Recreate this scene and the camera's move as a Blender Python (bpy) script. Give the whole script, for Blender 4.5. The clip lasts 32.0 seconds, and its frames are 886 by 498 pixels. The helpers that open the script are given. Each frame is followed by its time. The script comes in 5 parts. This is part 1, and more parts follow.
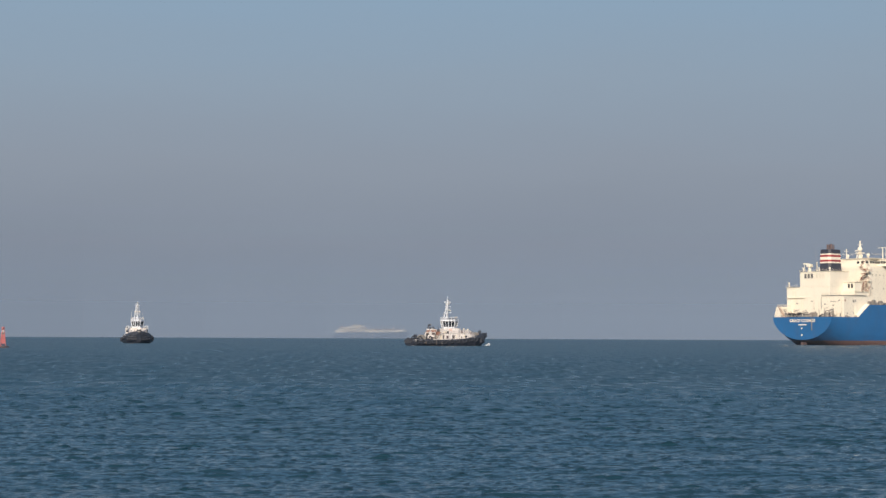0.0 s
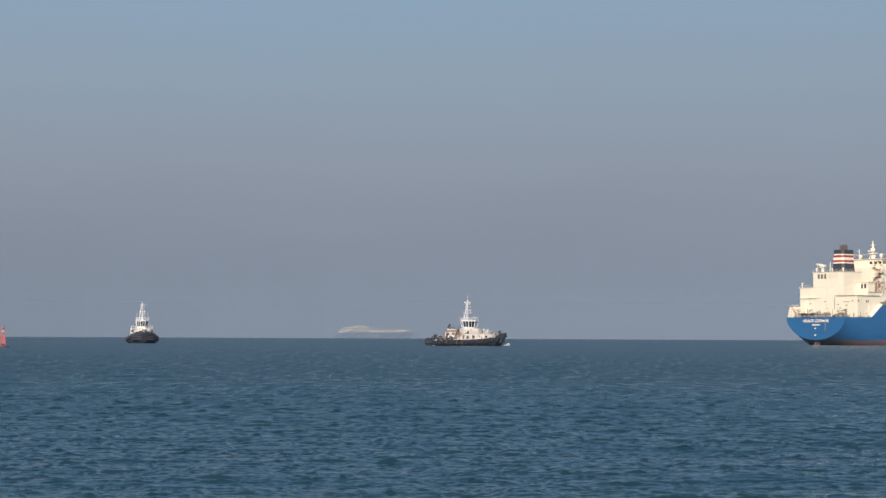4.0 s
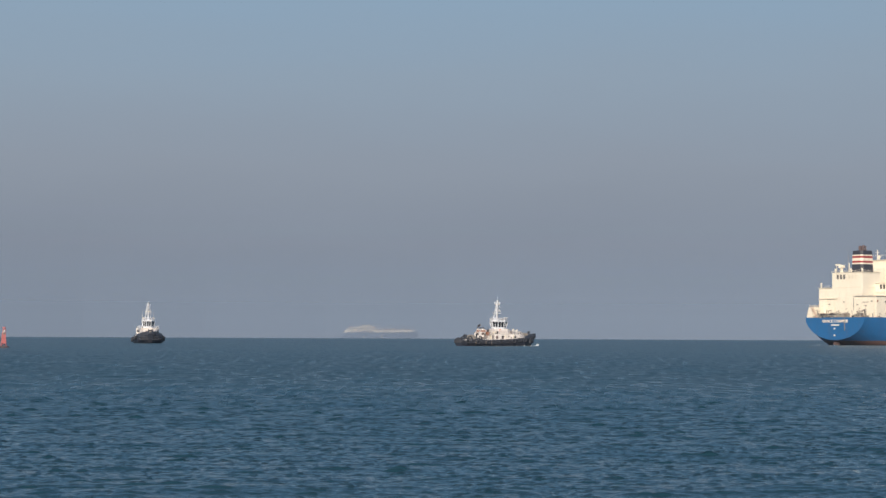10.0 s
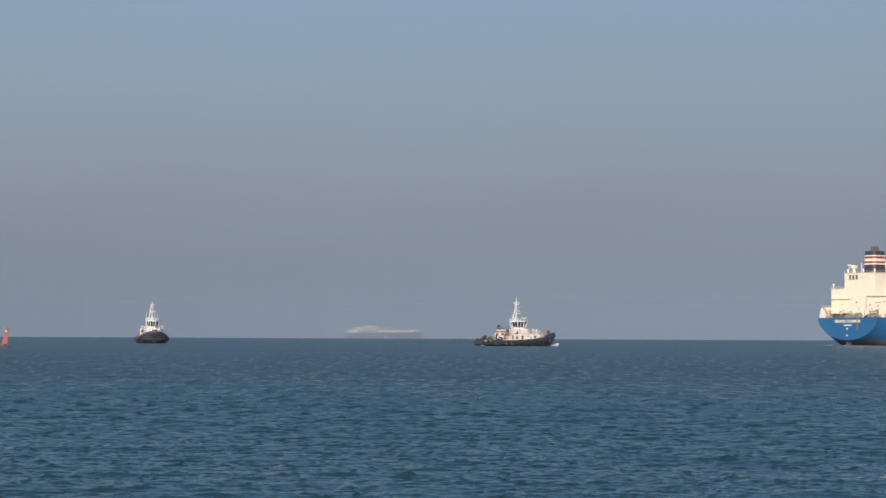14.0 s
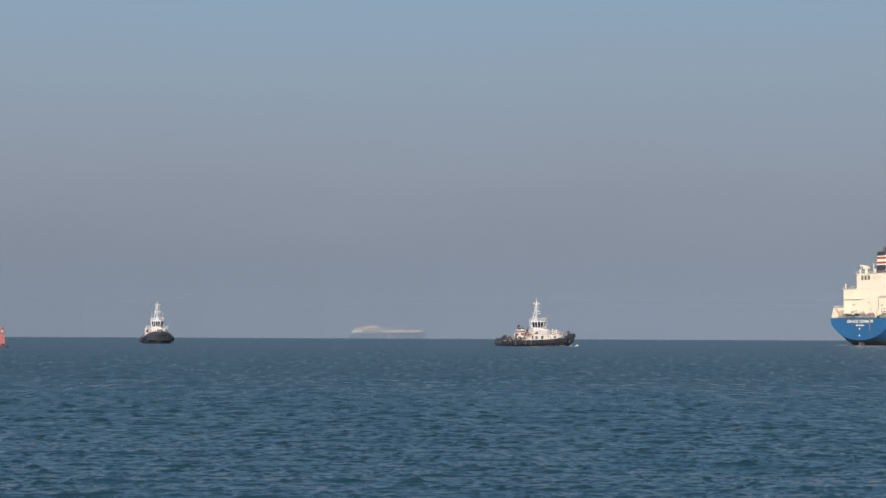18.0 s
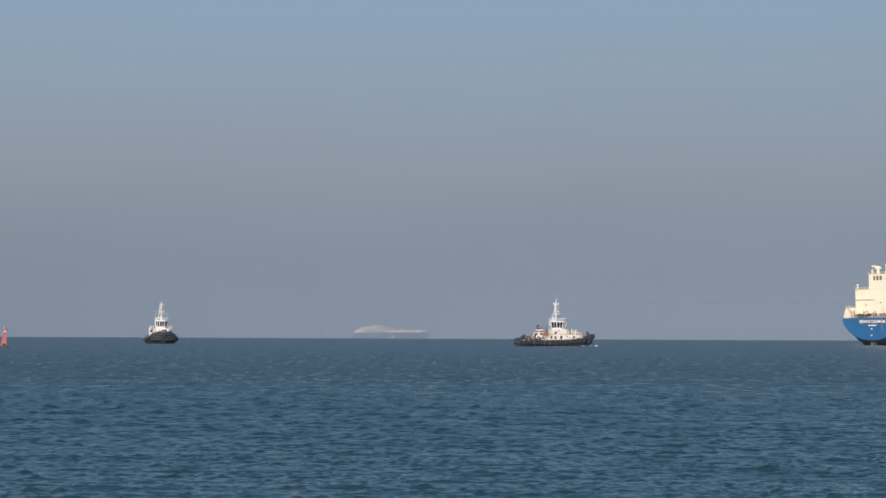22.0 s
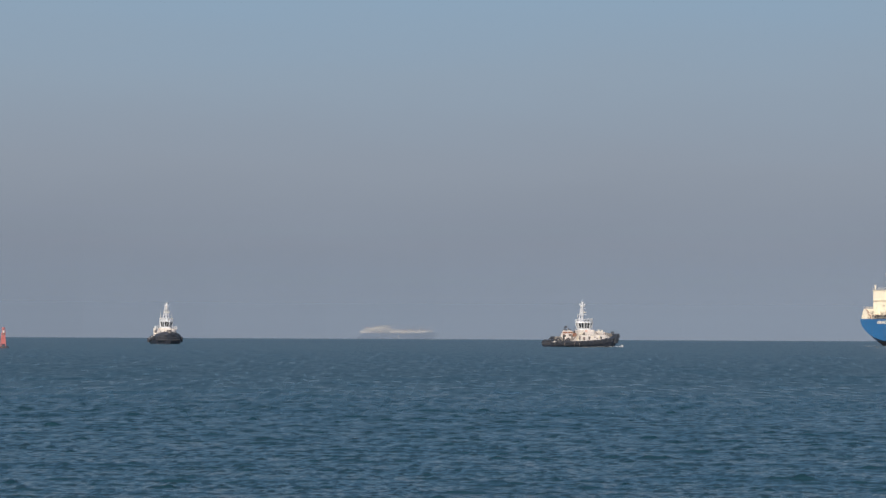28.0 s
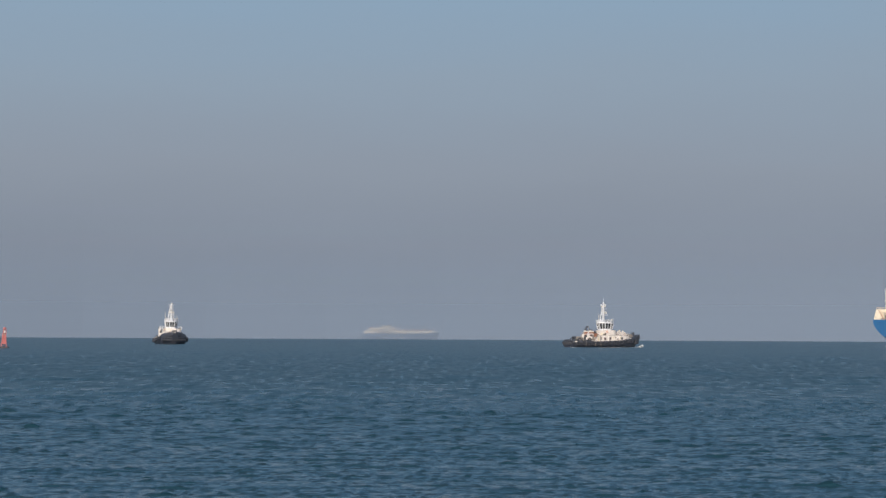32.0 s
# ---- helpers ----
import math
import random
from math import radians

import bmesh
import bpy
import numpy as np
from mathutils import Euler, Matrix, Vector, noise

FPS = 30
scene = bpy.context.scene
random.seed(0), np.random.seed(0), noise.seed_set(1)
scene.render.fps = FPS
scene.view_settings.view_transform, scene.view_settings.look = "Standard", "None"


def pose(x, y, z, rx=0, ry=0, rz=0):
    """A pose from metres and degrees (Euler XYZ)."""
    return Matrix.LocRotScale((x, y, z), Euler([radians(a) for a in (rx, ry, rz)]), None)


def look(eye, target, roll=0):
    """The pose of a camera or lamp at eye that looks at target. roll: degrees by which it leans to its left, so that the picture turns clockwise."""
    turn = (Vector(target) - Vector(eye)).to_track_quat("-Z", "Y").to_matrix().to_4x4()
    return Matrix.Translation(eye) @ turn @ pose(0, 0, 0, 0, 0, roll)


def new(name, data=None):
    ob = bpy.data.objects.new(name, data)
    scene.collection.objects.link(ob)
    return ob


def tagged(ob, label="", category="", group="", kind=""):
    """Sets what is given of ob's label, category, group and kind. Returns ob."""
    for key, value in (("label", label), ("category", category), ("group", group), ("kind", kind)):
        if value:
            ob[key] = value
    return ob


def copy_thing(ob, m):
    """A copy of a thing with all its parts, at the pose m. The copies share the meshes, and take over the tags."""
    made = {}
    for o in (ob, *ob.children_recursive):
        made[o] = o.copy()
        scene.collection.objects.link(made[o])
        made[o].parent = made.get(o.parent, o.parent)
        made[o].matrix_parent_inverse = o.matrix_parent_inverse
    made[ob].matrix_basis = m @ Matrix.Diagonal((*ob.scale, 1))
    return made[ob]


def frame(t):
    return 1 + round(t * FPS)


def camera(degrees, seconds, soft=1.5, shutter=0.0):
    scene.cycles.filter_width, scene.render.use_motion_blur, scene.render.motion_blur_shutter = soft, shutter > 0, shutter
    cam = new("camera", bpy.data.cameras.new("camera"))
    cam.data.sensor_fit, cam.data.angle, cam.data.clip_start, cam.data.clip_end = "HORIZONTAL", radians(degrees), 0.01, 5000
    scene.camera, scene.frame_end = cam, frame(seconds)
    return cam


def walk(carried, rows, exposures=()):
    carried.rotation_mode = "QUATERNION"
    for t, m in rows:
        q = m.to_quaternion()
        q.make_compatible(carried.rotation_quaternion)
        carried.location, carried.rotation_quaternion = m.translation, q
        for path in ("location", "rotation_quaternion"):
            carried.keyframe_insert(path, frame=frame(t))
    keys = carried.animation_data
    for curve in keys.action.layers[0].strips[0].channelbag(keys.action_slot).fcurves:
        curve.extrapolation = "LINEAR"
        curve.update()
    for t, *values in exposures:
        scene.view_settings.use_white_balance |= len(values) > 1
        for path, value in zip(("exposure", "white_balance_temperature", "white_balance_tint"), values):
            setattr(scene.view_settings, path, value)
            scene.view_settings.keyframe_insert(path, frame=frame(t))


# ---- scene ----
# camera on a tripod at the shore, with small knocks late in the clip
cam = camera(29.3, 32.0, soft=1.5)
EYE = (0.0, 0.0, 3.1)


def aim(right, up, lean=0.0):
    """Camera pose; right and up: small turns in thousandths of the distance; lean: degrees."""
    return look(EYE, (0.15 + right, 1000.0, 3.1 + 52.2 + up), 0.25 + lean)


walk(cam, [
    (0.0, aim(0, 0)), (8.0, aim(0, 0.0)), (16.0, aim(0, 0.05)), (25.5, aim(0, 0.0)), (26.5, aim(0, -0.25)), (27.5, aim(0, -0.65)),
    (28.0, aim(0, 0.32, 0.02)), (28.5, aim(0, 0.5, 0.04)), (29.0, aim(0, 0.5, 0.04)), (29.5, aim(0.1, 0.45, 0.04)), (30.0, aim(0.35, 0.75, 0.04)),
    (30.5, aim(-0.45, 0.4, 0.04)), (31.0, aim(0, 0.4, 0.04)), (32.0, aim(-0.1, 0.5, 0.04))])

# ---- light: low warm sun behind the camera, hazy sky ----
SUN_AZ, SUN_EL = 196.0, 27.0
world = bpy.data.worlds.new("sky")
scene.world = world
world.use_nodes = True
wn, wl = world.node_tree.nodes, world.node_tree.links
wn.clear()
sky = wn.new("ShaderNodeTexSky")
sky.sky_type, sky.sun_disc = "NISHITA", False
sky.sun_elevation, sky.sun_rotation = radians(SUN_EL), radians(SUN_AZ)
sky.air_density, sky.dust_density, sky.ozone_density = 1.0, 2.0, 1.5
sky_bg = wn.new("ShaderNodeBackground")
sky_bg.inputs["Strength"].default_value = 0.10
wl.new(sky.outputs[0], sky_bg.inputs["Color"])
# haze near the horizon, all round
tc, sep, ramp = wn.new("ShaderNodeTexCoord"), wn.new("ShaderNodeSeparateXYZ"), wn.new("ShaderNodeValToRGB")
wl.new(tc.outputs["Generated"], sep.inputs[0])
hn, hm, ha = wn.new("ShaderNodeTexNoise"), wn.new("ShaderNodeMapping"), wn.new("ShaderNodeMath")
hm.inputs["Scale"].default_value = (1.0, 1.0, 4.0)
hn.inputs["Scale"].default_value, hn.inputs["Detail"].default_value = 7.0, 4
wl.new(tc.outputs["Generated"], hm.inputs[0])
wl.new(hm.outputs[0], hn.inputs["Vector"])
ha.operation = "MULTIPLY_ADD"
ha.inputs[1].default_value = 0.03
wl.new(hn.outputs["Fac"], ha.inputs[0])
wl.new(sep.outputs["Z"], ha.inputs[2])
ht = wn.new("ShaderNodeMath")
ht.operation = "SUBTRACT"
ht.inputs[1].default_value = 0.015
wl.new(ha.outputs[0], ht.inputs[0])
wl.new(ht.outputs[0], ramp.inputs[0])
stops = [(0.0, (0.199, 0.238, 0.295)), (0.05, (0.2255, 0.2595, 0.317)), (0.1, (0.2636, 0.306, 0.3693)), (0.15, (0.269, 0.343, 0.429)), (0.2, (0.255, 0.362, 0.48)), (0.24, (0.175, 0.35, 0.56)), (0.45, (0.12, 0.34, 0.65))]
ramp.color_ramp.elements[0].position = stops[0][0]
ramp.color_ramp.elements[1].position = stops[-1][0]
for p, c in stops[1:-1]:
    ramp.color_ramp.elements.new(p)
for e, (p, c) in zip(ramp.color_ramp.elements, stops):
    e.position, e.color = p, (*c, 1)
haze_bg = wn.new("ShaderNodeBackground")
wl.new(ramp.outputs[0], haze_bg.inputs["Color"])
mixf = wn.new("ShaderNodeMapRange")
mixf.inputs["From Min"].default_value, mixf.inputs["From Max"].default_value = 0.20, 0.55
mixf.inputs["To Min"].default_value, mixf.inputs["To Max"].default_value = 0.0, 1.0
wl.new(sep.outputs["Z"], mixf.inputs["Value"])
mixs, wout = wn.new("ShaderNodeMixShader"), wn.new("ShaderNodeOutputWorld")
wl.new(mixf.outputs[0], mixs.inputs[0])
wl.new(haze_bg.outputs[0], mixs.inputs[1])
wl.new(sky_bg.outputs[0], mixs.inputs[2])
wl.new(mixs.outputs[0], wout.inputs["Surface"])
sun_data = bpy.data.lights.new("sun", "SUN")
sun_data.energy, sun_data.angle, sun_data.color = 4.6, radians(0.6), (1.0, 0.86, 0.68)
sun = new("sun", sun_data)
az, el = radians(SUN_AZ), radians(SUN_EL)
sun.matrix_basis = look((math.sin(az) * math.cos(el) * 500, math.cos(az) * math.cos(el) * 500, math.sin(el) * 500), (0, 0, 0))
scene.view_settings.exposure = 0.03


# ---- materials ----
def mat(name, base, rough=0.5, metal=0.0, scale=0.6, var=0.15, bump=0.0, grime=None, grime_amt=0.0, stretch=(1, 1, 1)):
    """Painted or raw surface: two scales of variation, streaky grime, fine relief; scale in features a metre."""
    m = bpy.data.materials.new(name)
    m.use_nodes = True
    n, l = m.node_tree.nodes, m.node_tree.links
    b = n["Principled BSDF"]
    b.inputs["Roughness"].default_value, b.inputs["Metallic"].default_value = rough, metal
    tcn, mp = n.new("ShaderNodeTexCoord"), n.new("ShaderNodeMapping")
    mp.inputs["Scale"].default_value = stretch
    l.new(tcn.outputs["Object"], mp.inputs["Vector"])
    n1, n2 = n.new("ShaderNodeTexNoise"), n.new("ShaderNodeTexNoise")
    n1.inputs["Scale"].default_value, n1.inputs["Detail"].default_value = scale * 0.3, 3
    n2.inputs["Scale"].default_value, n2.inputs["Detail"].default_value = scale * 3, 5
    for t in (n1, n2):
        l.new(mp.outputs[0], t.inputs["Vector"])
    add = n.new("ShaderNodeMath")
    add.operation = "ADD"
    l.new(n1.outputs["Fac"], add.inputs[0])
    l.new(n2.outputs["Fac"], add.inputs[1])
    mr = n.new("ShaderNodeMapRange")
    mr.inputs["From Min"].default_value, mr.inputs["From Max"].default_value = 0.7, 1.3
    mr.inputs["To Min"].default_value, mr.inputs["To Max"].default_value = 1 - var, 1 + var
    l.new(add.outputs[0], mr.inputs["Value"])
    mul = n.new("ShaderNodeVectorMath")
    mul.operation = "SCALE"
    mul.inputs[0].default_value = base
    l.new(mr.outputs[0], mul.inputs["Scale"])
    colour = mul.outputs[0]
    if grime:
        g = n.new("ShaderNodeTexNoise")
        g.inputs["Scale"].default_value, g.inputs["Detail"].default_value = scale, 6
        gm = n.new("ShaderNodeMapping")
        gm.inputs["Scale"].default_value = (1.6, 1.6, 0.35)
        l.new(tcn.outputs["Object"], gm.inputs["Vector"])
        l.new(gm.outputs[0], g.inputs["Vector"])
        gr = n.new("ShaderNodeMapRange")
        gr.inputs["From Min"].default_value, gr.inputs["From Max"].default_value = 0.5, 0.75
        gr.inputs["To Max"].default_value = grime_amt
        l.new(g.outputs["Fac"], gr.inputs["Value"])
        mx = n.new("ShaderNodeMix")
        mx.data_type = "RGBA"
        l.new(gr.outputs[0], mx.inputs["Factor"])
        l.new(colour, mx.inputs["A"])
        mx.inputs["B"].default_value = (*grime, 1)
        colour = mx.outputs["Result"]
    l.new(colour, b.inputs["Base Color"])
    if bump:
        bp = n.new("ShaderNodeBump")
        bp.inputs["Strength"].default_value, bp.inputs["Distance"].default_value = 0.6, bump
        l.new(n2.outputs["Fac"], bp.inputs["Height"])
        l.new(bp.outputs[0], b.inputs["Normal"])
    return m


def hull_paint(name, base, boot, line, var=0.12):
    """Topside paint over an antifouling band below the height line, with a scuffed edge and rust weeps."""
    m = mat(name, base, 0.4, 0, 0.25, var, 0.01, (base[0] * 0.5 + 0.05, base[1] * 0.5 + 0.035, base[2] * 0.5 + 0.03), 0.35)
    n, l = m.node_tree.nodes, m.node_tree.links
    b = n["Principled BSDF"]
    top = b.inputs["Base Color"].links[0].from_socket
    tcn, sepn, nz = n.new("ShaderNodeTexCoord"), n.new("ShaderNodeSeparateXYZ"), n.new("ShaderNodeTexNoise")
    nz.inputs["Scale"].default_value = 0.8
    l.new(tcn.outputs["Object"], sepn.inputs[0])
    l.new(tcn.outputs["Object"], nz.inputs["Vector"])
    ad = n.new("ShaderNodeMath")
    ad.operation = "MULTIPLY_ADD"
    ad.inputs[1].default_value = 0.5
    l.new(nz.outputs["Fac"], ad.inputs[0])
    l.new(sepn.outputs["Z"], ad.inputs[2])
    st = n.new("ShaderNodeMapRange")
    st.inputs["From Min"].default_value, st.inputs["From Max"].default_value = line + 0.2, line + 0.3
    l.new(ad.outputs[0], st.inputs["Value"])
    bt = n.new("ShaderNodeMix")
    bt.data_type = "RGBA"
    bt.inputs["A"].default_value = (*boot, 1)
    bt.inputs["B"].default_value = (boot[0] * 0.6, boot[1] * 0.7, boot[2] * 0.8, 1)
    l.new(nz.outputs["Fac"], bt.inputs["Factor"])
    mx = n.new("ShaderNodeMix")
    mx.data_type = "RGBA"
    l.new(st.outputs[0], mx.inputs["Factor"])
    l.new(bt.outputs["Result"], mx.inputs["A"])
    l.new(top, mx.inputs["B"])
    l.new(mx.outputs["Result"], b.inputs["Base Color"])
    return m


def water_mat(name, base):
    """Open sea: dark body, glossy skin, ripples at three scales."""
    m = bpy.data.materials.new(name)
    m.use_nodes = True
    n, l = m.node_tree.nodes, m.node_tree.links
    b = n["Principled BSDF"]
    b.inputs["Roughness"].default_value, b.inputs["IOR"].default_value = 0.2, 1.333
    tcn = n.new("ShaderNodeTexCoord")
    tint = n.new("ShaderNodeTexNoise")
    tint.inputs["Scale"].default_value, tint.inputs["Detail"].default_value = 0.25, 5
    l.new(tcn.outputs["Object"], tint.inputs["Vector"])
    mx = n.new("ShaderNodeMix")
    mx.data_type = "RGBA"
    mx.inputs["A"].default_value = (*base, 1)
    mx.inputs["B"].default_value = (base[0] * 1.3, base[1] * 1.12, base[2] * 0.94, 1)
    l.new(tint.outputs["Fac"], mx.inputs["Factor"])
    l.new(mx.outputs["Result"], b.inputs["Base Color"])
    last = None
    for scale, dist, sx in ((0.5, 0.08, 0.7), (4.0, 0.032, 0.42), (11.0, 0.012, 0.4)):
        mp, nz, bp = n.new("ShaderNodeMapping"), n.new("ShaderNodeTexNoise"), n.new("ShaderNodeBump")
        mp.inputs["Scale"].default_value = (sx, 1, 1)
        nz.inputs["Scale"].default_value, nz.inputs["Detail"].default_value = scale, 3
        bp.inputs["Strength"].default_value, bp.inputs["Distance"].default_value = 1.0, dist
        l.new(tcn.outputs["Object"], mp.inputs["Vector"])
        l.new(mp.outputs[0], nz.inputs["Vector"])
        l.new(nz.outputs["Fac"], bp.inputs["Height"])
        if last:
            l.new(last.outputs[0], bp.inputs["Normal"])
        last = bp
    l.new(last.outputs[0], b.inputs["Normal"])
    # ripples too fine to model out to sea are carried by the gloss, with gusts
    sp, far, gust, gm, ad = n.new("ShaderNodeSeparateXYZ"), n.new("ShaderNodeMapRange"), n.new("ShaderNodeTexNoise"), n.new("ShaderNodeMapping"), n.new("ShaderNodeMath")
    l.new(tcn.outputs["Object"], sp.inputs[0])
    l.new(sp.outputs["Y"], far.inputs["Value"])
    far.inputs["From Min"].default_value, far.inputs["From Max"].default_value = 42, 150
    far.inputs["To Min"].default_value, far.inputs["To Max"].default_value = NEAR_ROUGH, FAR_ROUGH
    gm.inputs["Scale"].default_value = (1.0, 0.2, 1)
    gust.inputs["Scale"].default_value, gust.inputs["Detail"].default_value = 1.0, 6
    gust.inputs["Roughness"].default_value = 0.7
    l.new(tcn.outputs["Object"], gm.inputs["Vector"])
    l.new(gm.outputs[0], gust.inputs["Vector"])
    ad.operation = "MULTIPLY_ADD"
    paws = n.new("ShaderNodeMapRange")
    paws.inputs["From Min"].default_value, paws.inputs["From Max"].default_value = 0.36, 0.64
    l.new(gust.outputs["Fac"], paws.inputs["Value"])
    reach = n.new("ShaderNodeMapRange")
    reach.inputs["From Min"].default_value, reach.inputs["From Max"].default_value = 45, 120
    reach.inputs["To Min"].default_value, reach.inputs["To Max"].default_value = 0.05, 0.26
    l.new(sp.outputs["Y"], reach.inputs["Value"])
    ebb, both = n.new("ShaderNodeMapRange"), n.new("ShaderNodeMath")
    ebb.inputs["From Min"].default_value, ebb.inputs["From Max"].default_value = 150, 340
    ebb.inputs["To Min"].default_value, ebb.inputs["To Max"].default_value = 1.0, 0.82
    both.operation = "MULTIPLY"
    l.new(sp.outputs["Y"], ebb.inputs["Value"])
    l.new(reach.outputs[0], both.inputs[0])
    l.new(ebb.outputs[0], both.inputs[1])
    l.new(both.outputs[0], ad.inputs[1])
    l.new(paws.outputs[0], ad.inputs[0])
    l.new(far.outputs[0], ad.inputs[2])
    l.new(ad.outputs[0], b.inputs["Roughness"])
    return m


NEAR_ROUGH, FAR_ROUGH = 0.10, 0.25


def glass_mat(name):
    m = mat(name, (0.015, 0.02, 0.025), 0.08, 0, 0.5, 0.2)
    m.node_tree.nodes["Principled BSDF"].inputs["Specular IOR Level"].default_value = 0.6
    return m


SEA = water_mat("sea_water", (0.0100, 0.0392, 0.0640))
WHITE = mat("white_paint", (0.86, 0.795, 0.675), 0.45, 0, 0.3, 0.04, 0, (0.55, 0.45, 0.34), 0.2)
CREAM = mat("cream_paint", (0.74, 0.68, 0.56), 0.5, 0, 0.3, 0.08, 0, (0.40, 0.30, 0.20), 0.3)
TUG_COOL = mat("tug_cool_white_paint", (0.70, 0.73, 0.80), 0.45, 0, 1.2, 0.08, 0, (0.34, 0.28, 0.25), 0.35)
TUG_WHITE = mat("tug_white_paint", (0.74, 0.705, 0.70), 0.5, 0, 1.2, 0.10, 0, (0.30, 0.22, 0.17), 0.5)
BLUE_HULL = hull_paint("blue_hull_paint", (0.014, 0.114, 0.305), (0.22, 0.12, 0.10), 2.4)
GREY_HULL = hull_paint("slate_hull_paint", (0.105, 0.15, 0.235), (0.20, 0.08, 0.05), 1.0)
BLACK_HULL = hull_paint("black_hull_paint", (0.031, 0.036, 0.054), (0.075, 0.034, 0.034), 0.05, 0.3)
DECK_GREEN = mat("deck_paint", (0.16, 0.09, 0.06), 0.7, 0, 0.6, 0.2, 0.01)
NAVY = mat("funnel_dark_paint", (0.036, 0.037, 0.052), 0.45, 0, 0.5, 0.15)
RED = mat("funnel_red_paint", (0.32, 0.042, 0.042), 0.45, 0, 0.5, 0.12)
BUOY_DARK = mat("buoy_float_paint", (0.075, 0.06, 0.065), 0.6, 0, 1.5, 0.3, 0.004, (0.10, 0.07, 0.05), 0.5)
BUOY_RED = mat("buoy_red_paint", (0.42, 0.125, 0.135), 0.5, 0, 1.5, 0.2, 0.004, (0.25, 0.08, 0.05), 0.4)
GREY = mat("machinery_grey_paint", (0.22, 0.21, 0.20), 0.6, 0, 1.0, 0.25, 0.01, (0.20, 0.10, 0.05), 0.4)
DARK = mat("dark_opening", (0.03, 0.03, 0.035), 0.6, 0, 1.0, 0.2)
STEEL = mat("weathered_steel", (0.30, 0.27, 0.25), 0.5, 0.3, 1.0, 0.2, 0.005, (0.22, 0.10, 0.05), 0.4)
RUBBER = mat("black_rubber", (0.029, 0.033, 0.047), 0.8, 0, 3.0, 0.3, 0.02, (0.05, 0.05, 0.056), 0.4)
SOOT = mat("sooty_brown_paint", (0.11, 0.075, 0.075), 0.6, 0, 1.0, 0.3)
BROWN = mat("rust_brown_paint", (0.30, 0.13, 0.08), 0.6, 0, 1.0, 0.2)
ORANGE = mat("orange_paint", (0.70, 0.20, 0.04), 0.5, 0, 1.0, 0.1)
GLASS = glass_mat("window_glass")
FOAM = mat("sea_foam", (0.62, 0.68, 0.74), 0.8, 0, 3.0, 0.2, 0.05)
LENS = mat("lantern_lens", (0.75, 0.73, 0.70), 0.25, 0, 3.0, 0.05)


# ---- building helpers ----
def B():
    return bmesh.new()


def box(bm, x0, x1, y0, y1, z0, z1, tx=0.0, ty=0.0):
    """A box; tx, ty: how far each upper side leans inward."""
    v = [bm.verts.new(p) for p in ((x0, y0, z0), (x1, y0, z0), (x1, y1, z0), (x0, y1, z0),
         (x0 + tx, y0 + ty, z1), (x1 - tx, y0 + ty, z1), (x1 - tx, y1 - ty, z1), (x0 + tx, y1 - ty, z1))]
    for f in ((3, 2, 1, 0), (4, 5, 6, 7), (0, 1, 5, 4), (1, 2, 6, 5), (2, 3, 7, 6), (3, 0, 4, 7)):
        bm.faces.new([v[i] for i in f])
    return bm


def tube(bm, a, b, r, r2=None, n=8):
    """A round bar from a to b, tapering from r to r2."""
    a, b = Vector(a), Vector(b)
    r2 = r if r2 is None else r2
    q = (b - a).to_track_quat("Z", "Y")
    rings = []
    for c, rr in ((a, r), (b, r2)):
        rings.append([bm.verts.new(c + q @ Vector((rr * math.cos(2 * math.pi * i / n), rr * math.sin(2 * math.pi * i / n), 0))) for i in range(n)])
    for i in range(n):
        j = (i + 1) % n
        bm.faces.new((rings[0][i], rings[0][j], rings[1][j], rings[1][i]))
    bm.faces.new(rings[0][::-1])
    bm.faces.new(rings[1])
    return bm


def prism(bm, pts, z0, z1, shrink=1.0, cx=0.0, cy=0.0):
    """An upright prism over the outline pts; its top is scaled by shrink about (cx, cy)."""
    lo = [bm.verts.new((x, y, z0)) for x, y in pts]
    hi = [bm.verts.new((cx + (x - cx) * shrink, cy + (y - cy) * shrink, z1)) for x, y in pts]
    n = len(pts)
    for i in range(n):
        j = (i + 1) % n
        bm.faces.new((lo[i], lo[j], hi[j], hi[i]))
    bm.faces.new(lo[::-1])
    bm.faces.new(hi)
    return bm


def ring(bm, c, axis, r, t, n=14, k=6):
    """A torus of radius r and thickness t about the axis."""
    c, q = Vector(c), Vector(axis).to_track_quat("Z", "Y")
    vs = []
    for i in range(n):
        a = 2 * math.pi * i / n
        o = Vector((math.cos(a), math.sin(a), 0))
        vs.append([bm.verts.new(c + q @ (o * (r + t * math.cos(2 * math.pi * j / k)) + Vector((0, 0, t * math.sin(2 * math.pi * j / k))))) for j in range(k)])
    for i in range(n):
        for j in range(k):
            bm.faces.new((vs[i][j], vs[(i + 1) % n][j], vs[(i + 1) % n][(j + 1) % k], vs[i][(j + 1) % k]))
    return bm


def ball(bm, c, r, sz=1.0):
    bmesh.ops.create_uvsphere(bm, u_segments=12, v_segments=8, radius=r, matrix=Matrix.Translation(c) @ Matrix.Diagonal((1, 1, sz, 1)))
    return bm


def sheet(bm, rows):
    """A skin over rows of points of equal length."""
    vs = [[bm.verts.new(p) for p in r] for r in rows]
    for a, b in zip(vs, vs[1:]):
        for i in range(len(a) - 1):
            bm.faces.new((a[i], a[i + 1], b[i + 1], b[i]))
    return vs


